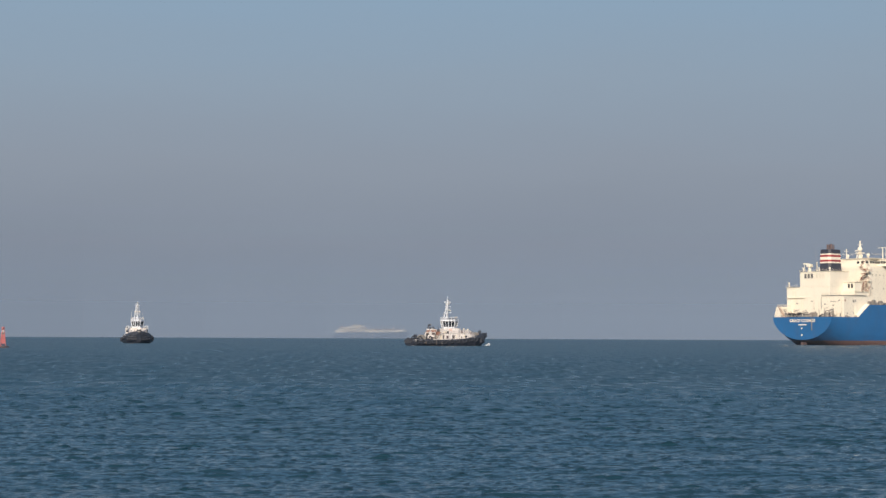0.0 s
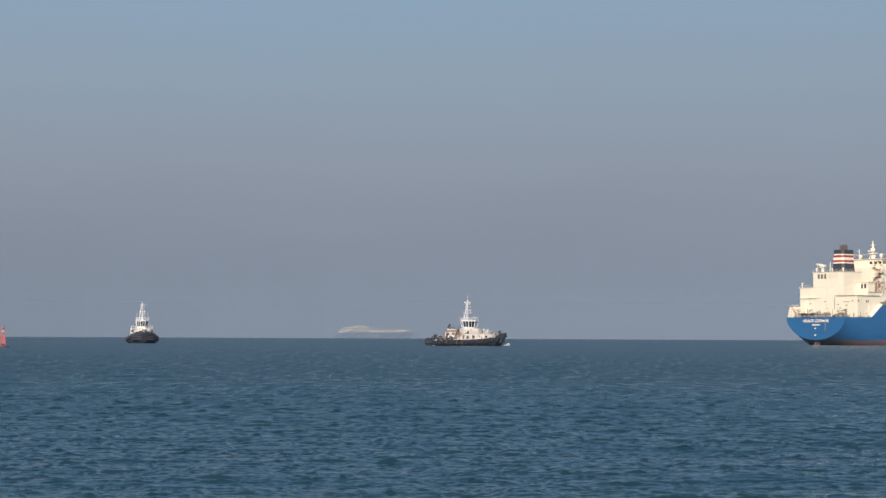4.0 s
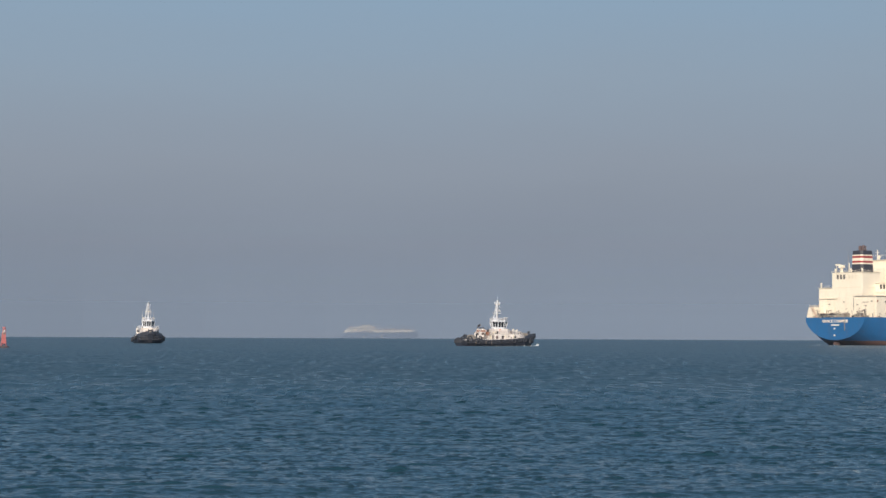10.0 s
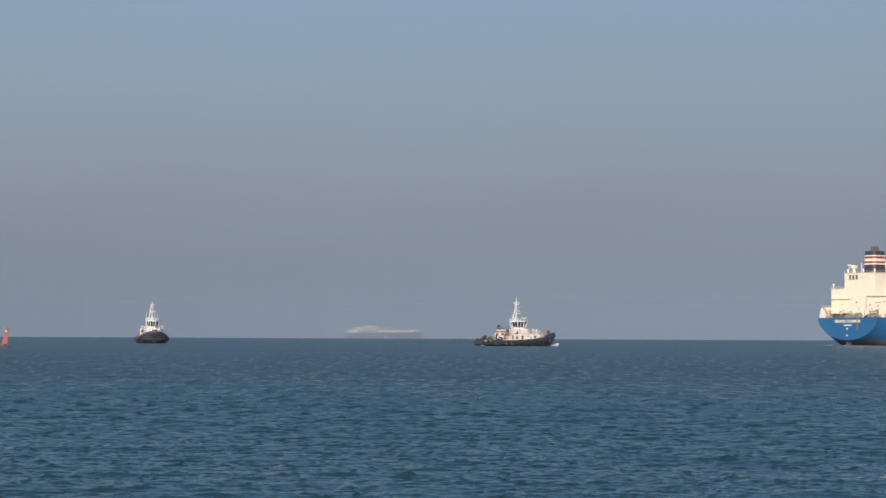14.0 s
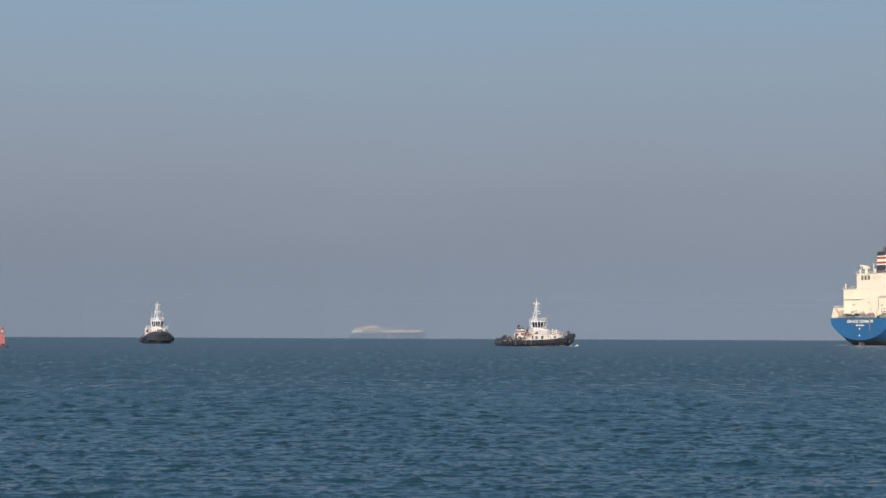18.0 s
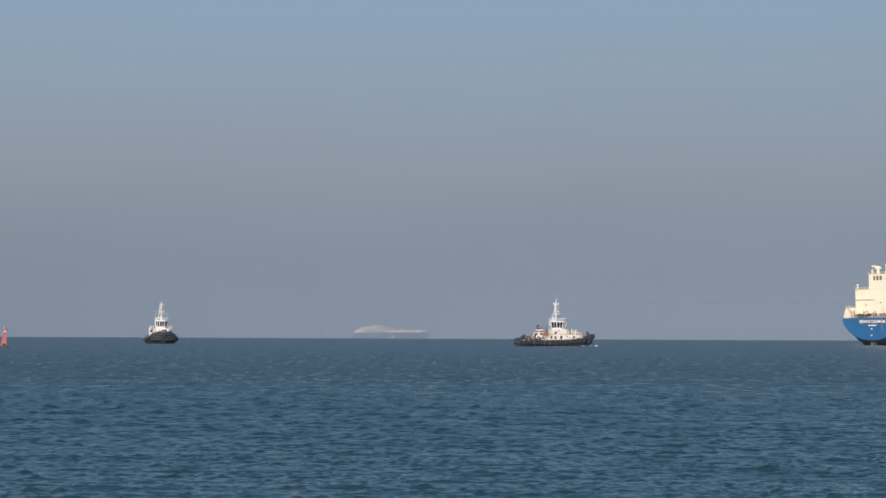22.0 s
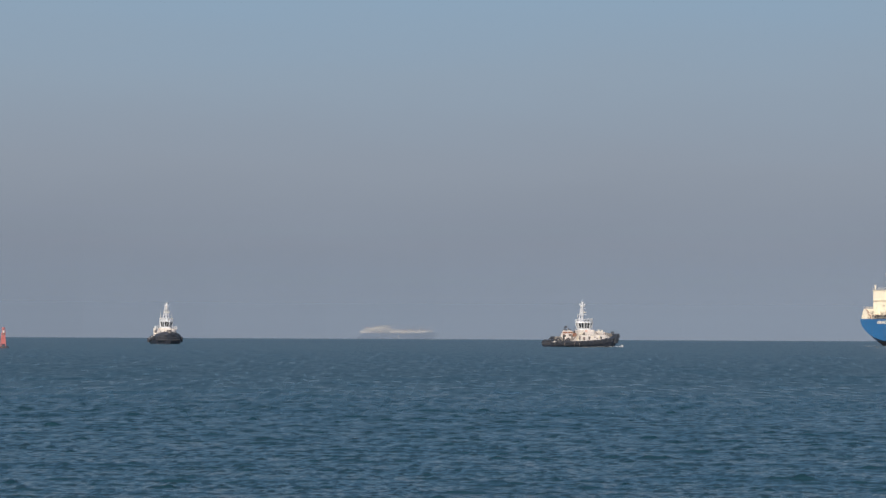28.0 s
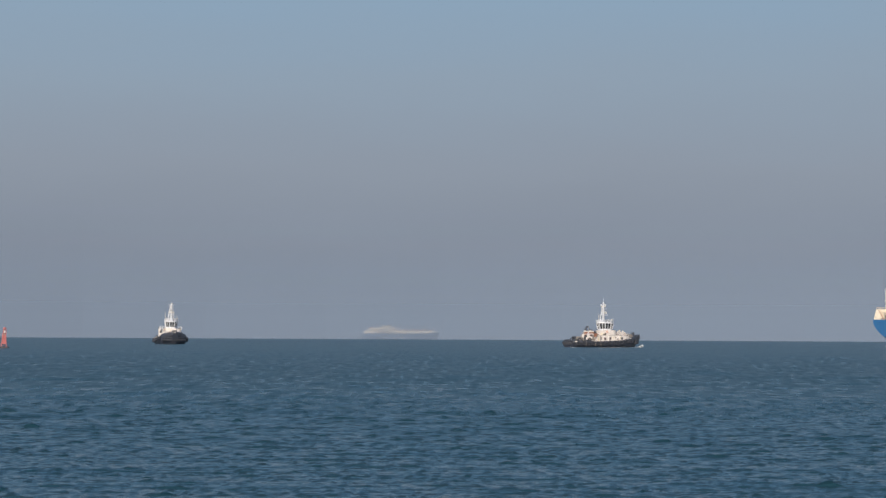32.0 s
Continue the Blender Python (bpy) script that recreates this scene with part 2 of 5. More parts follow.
def slab(bm, pts, x0, x1):
    """A solid whose outline pts lies in the y-z plane, from x0 to x1."""
    lo = [bm.verts.new((x0, y, z)) for y, z in pts]
    hi = [bm.verts.new((x1, y, z)) for y, z in pts]
    for i in range(len(pts)):
        j = (i + 1) % len(pts)
        bm.faces.new((lo[i], lo[j], hi[j], hi[i]))
    bm.faces.new(lo[::-1])
    bm.faces.new(hi)
    return bm


def profile(bm, pts, y0, y1):
    """A solid whose outline pts lies in the x-z plane, from y0 to y1."""
    lo = [bm.verts.new((x, y0, z)) for x, z in pts]
    hi = [bm.verts.new((x, y1, z)) for x, z in pts]
    for i in range(len(pts)):
        j = (i + 1) % len(pts)
        bm.faces.new((lo[i], lo[j], hi[j], hi[i]))
    bm.faces.new(lo[::-1])
    bm.faces.new(hi)
    return bm


def lettering(name, text, material, parent, width, height, m):
    """Raised letters in the built-in font, fitted to a width and height, at the pose m in the parent's space."""
    cu = bpy.data.curves.new(name, "FONT")
    cu.body, cu.extrude, cu.offset, cu.align_x = text, 0.03, 0.032, "CENTER"
    tmp = new(name, cu)
    me = bpy.data.meshes.new_from_object(tmp.evaluated_get(bpy.context.evaluated_depsgraph_get()))
    bpy.data.objects.remove(tmp)
    bpy.data.curves.remove(cu)
    xs, ys = [v.co.x for v in me.vertices], [v.co.y for v in me.vertices]
    me.transform(m @ Matrix.Diagonal((width / (max(xs) - min(xs)), height / (max(ys) - min(ys)), 1, 1)))
    me.materials.clear()
    me.materials.append(material)
    ob = new(name, me)
    ob.parent = parent
    return ob


def mesh_of(name, bm, material, bevel=0.0, smooth=False):
    if bevel:
        bmesh.ops.bevel(bm, geom=bm.edges[:], offset=bevel, segments=1, affect="EDGES")
    bmesh.ops.recalc_face_normals(bm, faces=bm.faces[:])
    me = bpy.data.meshes.new(name)
    bm.to_mesh(me)
    bm.free()
    me.materials.append(material)
    if smooth:
        me.shade_smooth()
        if smooth > 1:
            me.set_sharp_from_angle(angle=radians(smooth))
    return me


def part(name, bm, material, parent, label="", bevel=0.0, smooth=False):
    ob = new(name, mesh_of(name, bm, material, bevel, smooth))
    ob.parent = parent
    if label:
        ob["label"] = label
    return ob


def rails(bm, pts, h=1.05, every=1.8, r=0.035):
    """A guard rail along pts: posts and three bars."""
    for a, b in zip(pts, pts[1:]):
        a, b = Vector(a), Vector(b)
        n = max(1, round((b - a).length / every))
        for i in range(n + 1):
            p = a.lerp(b, i / n)
            tube(bm, p, p + Vector((0, 0, h)), r, n=4)
        for k in (0.35, 0.7, 1.0):
            up = Vector((0, 0, h * k))
            tube(bm, a + up, b + up, r, n=4)
    return bm


def ladder(bm, a, b, w=0.8):
    """A sloping stair of two stringers and treads; a, b: its foot and head."""
    a, b = Vector(a), Vector(b)
    side = (b - a).cross(Vector((0, 0, 1))).normalized() * (w / 2)
    for s in (-1, 1):
        tube(bm, a + side * s, b + side * s, 0.1, n=4)
        tube(bm, a + side * s + Vector((0, 0, 1)), b + side * s + Vector((0, 0, 1)), 0.04, n=4)
    for i in range(1, 12):
        p = a.lerp(b, i / 12)
        tube(bm, p - side, p + side, 0.07, n=4)
    return bm


# ---- the sea ----
def wave_sheet(name, parent, seed, swell_dir, drop):
    """A rigid sheet of waves, finer towards the shore, over the stretch before the camera."""
    rng = np.random.RandomState(seed)
    d, ds = [31.0], []
    while d[-1] < 4900:
        ds.append(max(0.066, min((d[-1] - 36) ** 2 / 30000 if d[-1] > 62 else 0.066, (0.0042 if d[-1] < 400 else 0.03) * d[-1])))
        d.append(d[-1] + ds[-1])
    d, ds = np.array(d), np.array(ds + [ds[-1]])
    ang = np.radians(np.linspace(-15.4, 15.4, 450))
    y = np.repeat(d[:, None], len(ang), 1)
    x = (d[:, None] + 6) * np.tan(ang)[None, :]
    step = np.maximum(ds, (d + 6) * (ang[1] - ang[0]))[:, None]
    z = np.zeros_like(x)
    # short steep wavelets on a low swell: crests a little sharper than troughs
    for lo, hi, count, slope, spread, peak in ((0.11, 0.24, 60, 0.042, 42, 0.3), (0.24, 0.55, 44, 0.0275, 26, 0.4),
                                               (0.55, 2.0, 26, 0.0125, 24, 0.4), (2.0, 7.0, 20, 0.012, 26, 0.3), (30.0, 90.0, 5, 0.003, 20, 0.1)):
        band, power = np.zeros_like(x), 0.0
        for lam in np.exp(rng.uniform(math.log(lo), math.log(hi), count)):
            a = radians(swell_dir + rng.uniform(-spread, spread))
            k = 2 * math.pi / lam
            fade = np.clip((lam / step - 1.3) / 1.2, 0, 1)
            band += slope / k * fade * np.sin(k * (x * math.sin(a) + y * math.cos(a)) + rng.uniform(0, 6.28))
            power += (slope / k) ** 2 / 2
        size = math.sqrt(power)
        z += size * (np.exp(np.minimum(peak * band / size, 2.2)) - 1) / peak
    # the second sheet dips under the first one far out
    z -= drop * np.clip((y - 300) / 900, 0.03, 1)
    n, m = x.shape
    co = np.stack([x, y, z], -1).reshape(-1, 3)
    i = (np.arange(n - 1)[:, None] * m + np.arange(m - 1)[None, :]).reshape(-1)
    quads = np.stack([i, i + 1, i + m + 1, i + m], -1).astype(np.int32)
    me = bpy.data.meshes.new(name)
    me.vertices.add(len(co))
    me.vertices.foreach_set("co", co.ravel())
    me.loops.add(quads.size)
    me.loops.foreach_set("vertex_index", quads.ravel())
    me.polygons.add(len(quads))
    me.polygons.foreach_set("loop_start", np.arange(len(quads), dtype=np.int32) * 4)
    me.update(calc_edges=True)
    me.shade_smooth()
    me.materials.append(SEA)
    ob = new(name, me)
    ob.parent = parent
    return ob


bm = B()
for a, b in zip((-4980, -400, -60, 60, 400), (-400, -60, 60, 400, 4980)):
    for c, e in zip((-4980, -400, 0, 400), (-400, 0, 400, 4980)):
        vs = [bm.verts.new(p) for p in ((a, c, -0.75), (b, c, -0.75), (b, e, -0.75), (a, e, -0.75))]
        bm.faces.new(vs)
bmesh.ops.remove_doubles(bm, verts=bm.verts[:], dist=0.01)
sea = tagged(new("water", mesh_of("water", bm, SEA)), "dark blue choppy open sea reaching the horizon", "sea", kind="structure")
waves_a = wave_sheet("waves", sea, 3, 4, 0.0)
waves_b = wave_sheet("waves", sea, 11, -14, 0.5)


# ---- gas carrier ----
def carrier_hull(bm):
    """Skin of a gas carrier's hull, stern at x = 0, with a sunken mooring deck aft and a raised bow."""
    rows = []
    xs = [0, 1.5, 4, 8, 13, 19, 23, 27, 31, 40, 60, 90, 140, 190, 220, 240, 255, 266, 275, 282, 286, 288]
    for x in xs:
        top = np.interp(x, [0, 19, 27, 240, 262, 288], [14.5, 14.5, 21, 21, 22.6, 23.2])
        low = np.interp(x, [0, 4, 10, 18], [2.6, 1.2, -1.5, -4])
        w = np.interp(x, [0, 8, 30, 225, 240, 255, 266, 275, 282, 286, 288], [20, 20.6, 22, 22, 21.3, 18.8, 15.2, 11, 6.5, 3, 0.4])
        p = np.interp(x, [0, 10, 30, 60, 220, 260, 288], [1.92, 2.9, 4.6, 7, 7, 2.4, 2.0])
        half = []
        for i in range(15):
            f = i / 14
            f = f ** 1.4
            z = low + (top - low) * f
            b = w * (1 - (1 - f) ** p) ** (1 / p)
            half.append((x - (0.10 * (top - z) if x > 262 else 0), b, z))
        rows.append([(q[0], -q[1], q[2]) for q in reversed(half[1:])] + half)
    vs = sheet(bm, rows)
    bm.faces.new(vs[0])
    bmesh.ops.remove_doubles(bm, verts=bm.verts[:], dist=0.02)
    return bm


def window_row(parent, x0, x1, n, y, z, w, h, axis):
    """n windows, each a frame with its pane, along x at the side y (axis 'x') or along y at the face x = y (axis 'y')."""
    for i in range(n):
        c = x0 + (x1 - x0) * (i / max(1, n - 1))
        bm, gm = B(), B()
        if axis == "x":
            box(bm, c - w / 2 - 0.15, c + w / 2 + 0.15, y - 0.06, y + 0.06, z - 0.15, z + h + 0.15)
            box(gm, c - w / 2, c + w / 2, y - 0.1, y + 0.1, z, z + h)
        else:
            box(bm, y - 0.06, y + 0.06, c - w / 2 - 0.15, c + w / 2 + 0.15, z - 0.15, z + h + 0.15)
            box(gm, y - 0.1, y + 0.1, c - w / 2, c + w / 2, z, z + h)
        f = part("window", bm, CREAM, parent)
        part("pane", gm, GLASS, f)


def winch(parent, x, y, z, turn=0.0, s=1.0):
    """A mooring winch: bed, drum with flanges, motor."""
    bm = box(B(), -1.6, 1.6, -1.0, 1.0, 0, 0.4)
    tube(bm, (0, -1.3, 1.1), (0, 1.3, 1.1), 0.55, n=12)
    for yy in (-1.3, -0.2, 0.9, 1.3):
        tube(bm, (0, yy, 1.1), (0, yy + 0.12, 1.1), 1.05, n=14)
    box(bm, -0.9, 0.9, 1.5, 2.3, 0.2, 1.5)
    box(bm, 0.9, 1.7, -0.8, 0.8, 0.4, 1.3)
    bmesh.ops.transform(bm, matrix=Matrix.Translation((x, y, z)) @ Matrix.Rotation(turn, 4, "Z") @ Matrix.Scale(s, 4), verts=bm.verts[:])
    return part("mooring_winch", bm, DARK if s < 1.2 else (STEEL if s < 1.4 else GREY), parent, "weathered mooring winch")


def gas_carrier(name, paint, white):
    ship = new(name)
    part("hull", carrier_hull(B()), paint, ship, smooth=35)
    # decks
    part("mooring_deck", box(B(), 0.3, 34, -19.6, 19.6, 14.0, 14.3), DECK_GREEN, ship)
    bm = prism(B(), [(27, -21.5), (230, -21.7), (256, -17.6), (272, -11.5), (284, -3.6), (284, 3.6), (272, 11.5), (256, 17.6), (230, 21.7), (27, 21.5)], 20.0, 20.6)
    part("main_deck", bm, DECK_GREEN, ship)
    bm = prism(B(), [(48, -17), (244, -15.5), (258, -9), (258, 9), (244, 15.5), (48, 17)], 20.6, 26.5, 0.94, 144, 0)
    part("trunk_deck", bm, BROWN, ship, bevel=0.3)
    # sloping ends of the raised side, painted white on the after face
    for s in (-1, 1):
        bm = B()
        a = [(18.0, s * 19.6, 14.3), (18.9, s * 21.35, 14.5), (27.0, s * 21.9, 21.05), (26.0, s * 19.9, 21.05)]
        v = [bm.verts.new(p) for p in a] + [bm.verts.new((p[0] - 0.1, p[1], p[2] + 0.3)) for p in a]
        for f in ((0, 1, 2, 3), (7, 6, 5, 4), (0, 4, 5, 1), (1, 5, 6, 2), (2, 6, 7, 3), (3, 7, 4, 0)):
            bm.faces.new([v[i] for i in f])
        part("sloping_bulwark", bm, white, ship)
        part("side_plating", box(B(), 18.6, 34, s * 19.5 - 0.15, s * 19.5 + 0.15, 14.3, 20.6), white, ship)
    # deckhouses aft
    part("port_house", slab(B(), [(16.2, 14.3), (20.6, 14.3), (20.3, 15.4), (18.9, 20.1), (16.2, 20.1)], 1.4, 10.0), white, ship, bevel=0.1)
    part("engine_casing", box(B(), 10, 36, -10.4, 19.4, 14.3, 30.3), white, ship, bevel=0.12)
    part("starboard_house", box(B(), 10.05, 36.05, -19.4, -10.4, 14.3, 25.6), white, ship, bevel=0.12)
    part("upper_casing", box(B(), 10.02, 24.5, -10.38, 10.2, 30.3, 38.3), white, ship, bevel=0.12)
    part("casing_top", box(B(), 9.7, 24.8, -10.7, 10.5, 38.3, 38.5), CREAM, ship)
    part("casing_ledge", box(B(), 9.6, 36, 10.3, 19.8, 30.3, 30.5), CREAM, ship)
    part("gallery", box(B(), 9.5, 27.5, -19.9, -4.8, 25.62, 25.8), GREY, ship)
    part("gallery", box(B(), 9.3, 10.0, 6.2, 19.4, 24.6, 24.78), CREAM, ship)
    part("platform", box(B(), 19.0, 30.5, -19.3, -10.4, 27.7, 27.85), CREAM, ship)
    # white infill added to keep a dark shadow from forming below the platform
    part("platform_fill", box(B(), 19.2, 30.3, -18.8, -10.4, 25.6, 27.7), white, ship, bevel=0.1)
    house = part("winch_house", box(B(), 20.5, 26.0, -17.6, -10.4, 27.85, 32.6), white, ship, bevel=0.1)
    part("roof_slab", box(B(), 20.0, 26.5, -18.0, -10.4, 32.6, 32.8), CREAM, house)
    for y in (-16.0, -13.9):
        part("opening", box(B(), 20.4, 20.6, y - 0.65, y + 0.65, 29.6, 31.9), DARK, house)
    # louvres in the after face of the casing
    for y in (6.2, 4.0, 1.8):
        v = part("louvre", box(B(), 9.9, 10.1, y - 0.7, y + 0.7, 34.9, 37.3), GREY, ship, "dark grey ventilation louvre")
        for k in range(4):
            part("slat", box(B(), 9.84, 9.92, y - 0.7, y + 0.7, 35.1 + k * 0.55, 35.3 + k * 0.55), DARK, v)
    for y in (-1.6, -3.8, -6.0):
        part("louvre", box(B(), 9.95, 10.1, y - 0.7, y + 0.7, 34.9, 37.3), CREAM, ship, "cream ventilation louvre")
    part("door_recess", box(B(), 9.9, 10.2, -4.6, -4.3, 18.6, 25.0), GREY, ship)
    for y, z in ((12, 21.5), (-7, 21.0), (-12.5, 20.4), (-16.5, 22.8), (2, 22.6)):
        part("light_box", box(B(), 9.7, 10.1, y - 0.5, y + 0.5, z, z + 0.5), GREY, ship)
    part("pipe_run", tube(B(), (9.8, -10.5, 22.6), (9.8, -14.5, 22.6), 0.14), GREY, ship)
    for y, z0, z1 in ((-18.2, 14.3, 24), (14.2, 14.3, 30), (8.4, 15, 24.4)):
        part("pipe_run", tube(B(), (9.8, y, z0), (9.8, y, z1), 0.12), CREAM, ship)
    # doors on the mooring deck
    for y in (15.0, 3.5, -8.0, -15.0):
        part("steel_door", box(B(), 9.85, 10.1, y - 0.5, y + 0.5, 14.6, 16.8), CREAM, ship, bevel=0.03)
    # funnel in bands
    cx, cy = 18.6, -3.3
    outline = [(cx - 4.75, cy - 2.6), (cx - 3.6, cy - 3.65), (cx + 3.6, cy - 3.65), (cx + 4.75, cy - 2.6),
               (cx + 4.75, cy + 2.6), (cx + 3.6, cy + 3.65), (cx - 3.6, cy + 3.65), (cx - 4.75, cy + 2.6)]
    bands = [(38.5, 43.4, NAVY), (43.4, 44.1, WHITE), (44.1, 45.2, RED), (45.2, 46.6, WHITE), (46.6, 47.8, RED), (47.8, 48.4, WHITE), (48.4, 50.6, NAVY)]
    funnel = None
    for z0, z1, m in bands:
        s0, s1 = 1.1 - (z0 - 38.5) * 0.010, 1.1 - (z1 - 38.5) * 0.010
        pts = [(cx + (x - cx) * s0, cy + (y - cy) * s0) for x, y in outline]
        bm = prism(B(), pts, z0, z1, s1 / s0, cx, cy)
        if funnel is None:
            funnel = part("funnel", bm, m, ship, "dark funnel with white and red bands")
        else:
            part("band", bm, m, funnel)
    for dx, dy, r, h in ((-0.9, 1.0, 0.62, 2.7), (0.4, -0.3, 0.75, 3.0), (1.0, 1.1, 0.5, 2.6), (1.6, -0.9, 0.4, 2.5), (0.2, -2.4, 0.12, 2.6)):
        part("exhaust_pipe", tube(B(), (cx + dx, cy + dy, 50.4), (cx + dx, cy + dy, 50.6 + h), r, n=10), SOOT, funnel)
    funnel.location.z = -0.6
    part("whip_aerial", tube(B(), (13.2, 1.7, 38.5), (13.2, 1.9, 52.0), 0.12, 0.05, 6), GREY, ship)
    part("vent_post", tube(B(), (13.0, 0.9, 38.5), (13.0, 0.9, 43.6), 0.22, 0.2), CREAM, ship)
    # provision crane and small gear on the casing top
    crane = part("deck_crane", tube(B(), (13.2, 6.2, 38.4), (13.2, 6.2, 41.0), 0.85, 0.7, 12), white, ship)
    part("slewing_housing", box(B(), 11.9, 14.6, 4.9, 7.5, 41.0, 42.5, 0.2, 0.2), white, crane, bevel=0.08)
    part("crane_jib", slab(B(), [(4.6, 41.5), (10.2, 42.6), (10.2, 43.2), (7.4, 43.0), (4.6, 42.3)], 12.6, 13.6), white, crane)
    part("jib_rest", tube(B(), (13.1, 9.6, 38.5), (13.1, 9.6, 42.6), 0.14, n=6), CREAM, crane)
    part("hoist_cable", tube(B(), (13.1, 10.0, 42.7), (13.1, 10.0, 40.2), 0.05, n=5), STEEL, crane)
    part("hook_block", box(B(), 12.9, 13.3, 9.8, 10.2, 39.7, 40.3), GREY, crane, bevel=0.05)
    for x, y, z, h in ((11, 18.6, 30.5, 2.2), (11, 8.6, 38.5, 1.8), (23.5, 8.6, 38.5, 2.4), (12.5, -8.2, 38.5, 1.6), (22.0, -8.8, 38.5, 1.4)):
        v = part("ventilator", tube(B(), (x, y, z), (x, y, z + h), 0.35, 0.35, 10), white, ship)
        part("cowl", tube(B(), (x, y, z + h - 0.2), (x, y, z + h + 0.35), 0.62, 0.5, 10), white, v)
    # accommodation block, five storeys, and the bridge
    block = part("accommodation_block", box(B(), 34, 53, -16, 16, 20.6, 41.6), white, ship, bevel=0.12)
    for k in range(5):
        z = 22.6 + k * 3.5
        part("side_balcony", box(B(), 47.5, 53.3, -19.2, -16, z + 1.9, z + 2.05), GREY, block)
        part("railing", rails(B(), [(47.5, -19.1, z + 2.05), (53.2, -19.1, z + 2.05)]), CREAM, block)
        if k in (2, 4):
            window_row(block, 36.5, 45.5, k, -16.0, z, 0.4, 0.6, "x")
        if k in (1, 3):
            window_row(block, 49.0, 51.5, 2, -16.0, z, 0.4, 0.6, "x")
            window_row(block, -13.8, -8.0, 2, 34.0, z, 0.4, 0.6, "y")
    bridge = part("bridge", box(B(), 37, 52, -13, 13, 43.2, 47.2), white, ship, bevel=0.12)
    part("bridge_roof", box(B(), 36.4, 52.8, -14.5, 14.5, 47.2, 47.5), CREAM, bridge)
    for s in (-1, 1):
        y0, y1 = sorted((s * 13, s * 22.4))
        wing = part("bridge_wing", box(B(), 44.5, 50.5, y0, y1, 43.2, 46.8), white, bridge, bevel=0.1)
        part("wing_roof", box(B(), 44.2, 50.8, y0, y1, 46.8, 47.0), CREAM, wing)
        for k in range(5):
            y = s * (14.0 + k * 1.75)
            part("wing_window", box(B(), 44.4, 44.6, y - 0.65, y + 0.65, 44.6, 46.0), GLASS, wing)
        part("wing_window", box(B(), 45.5, 49.5, s * 22.35 - 0.1, s * 22.35 + 0.1, 44.6, 46.0), GLASS, wing)
    for k in range(3):
        part("bridge_window", box(B(), 36.9, 37.1, -12.2 + k * 3.0 - 0.8, -12.2 + k * 3.0 + 0.8, 44.7, 46.0), GLASS, bridge)
    for k in range(6):
        part("bridge_window", box(B(), 38.4 + k * 1.9, 39.8 + k * 1.9, -13.1, -12.9, 44.7, 46.0), GLASS, bridge)
    # masts on the bridge roof
    mast = part("radar_mast", tube(B(), (46, 0, 47.4), (46, 0, 57.5), 1.0, 0.3, 10), white, bridge)
    part("radar_platform", box(B(), 44.2, 47.8, -1.9, 1.9, 50.6, 51.1, 0.2, 0.3), white, mast, bevel=0.08)
    part("radar_scanner", box(B(), 44.4, 45.0, -2.2, 2.2, 51.9, 52.4), white, mast)
    part("radome", ball(B(), (46, 0, 52.9), 1.35, 1.0), white, mast, smooth=True)
    part("yard", tube(B(), (46, -1.7, 55.2), (46, 1.7, 55.2), 0.12), white, mast)
    for y in (-1.6, 1.6):
        part("mast_leg", tube(B(), (44.4, y, 47.4), (45.8, y * 0.3, 51.6), 0.2), white, mast)
    p = part("signal_mast", tube(B(), (44, 7.6, 47.4), (44, 7.6, 53.4), 0.3, 0.16), white, bridge)
    part("yard", tube(B(), (44, 6.2, 52.0), (44, 9.0, 52.0), 0.1), white, p)
    p = part("signal_mast", tube(B(), (46, -15.2, 47.0), (46, -15.2, 53.2), 0.3, 0.2), white, bridge)
    part("yard", tube(B(), (46, -18.6, 53.1), (46, -12.2, 53.1), 0.16), white, p)
    part("mast_leg", tube(B(), (46, -17.4, 47.0), (46, -17.4, 53.0), 0.2), white, p)
    for x, y, r in ((40, -10.5, 0.9), (42, -4.5, 0.6), (41, 4, 0.8)):
        d = part("dome_stand", tube(B(), (x, y, 47.4), (x, y, 48.6), 0.3), white, bridge)
        part("satellite_dome", ball(B(), (x, y, 49.2), r, 1.15), white, d, smooth=True)
    bridge.location.z = -1.6
    # outside stairs between the block and the casing
    for k in range(7):
        z = 21 + k * 3.4
        a, b = ((33.0, -11.0, z), (33.0, -15.2, z + 3.4))
        if k % 2:
            a, b = ((33.0, -15.2, z), (33.0, -11.0, z + 3.4))
        part("outside_stair", ladder(B(), a, b, 0.7), BROWN, ship)
        w = -15.9 if k % 2 == 0 else -11.2
        part("stair_landing", box(B(), 32.4, 34, w - 0.7, w + 0.9, z + 3.3, z + 3.40), CREAM, ship)
    # gear beside the house where the side rises
    for x, y, z, w, h, m in ((29.5, -19.6, 20.6, 1.1, 2.2, STEEL), (32.5, -20.0, 20.6, 0.8, 3.0, GREY), (35.0, -19.4, 20.6, 1.3, 1.8, STEEL), (38.2, -19.8, 20.6, 0.9, 2.6, GREY), (41.0, -19.6, 20.6, 1.2, 1.6, DARK)):
        part("deck_locker", box(B(), x - w, x + w, y - 0.8, y + 0.8, z, z + h), m, ship, bevel=0.1)
    for a, b in (((27.5, -18.4, 20.8), (30.8, -18.4, 25.7)), ((31.0, -18.2, 25.8), (27.8, -18.2, 29.4)), ((28.0, -15.5, 27.9), (31.5, -15.5, 33.5)), ((30.0, -17.0, 25.8), (33.5, -17.0, 31.0))):
        part("outside_stair", ladder(B(), a, b), BROWN, ship)
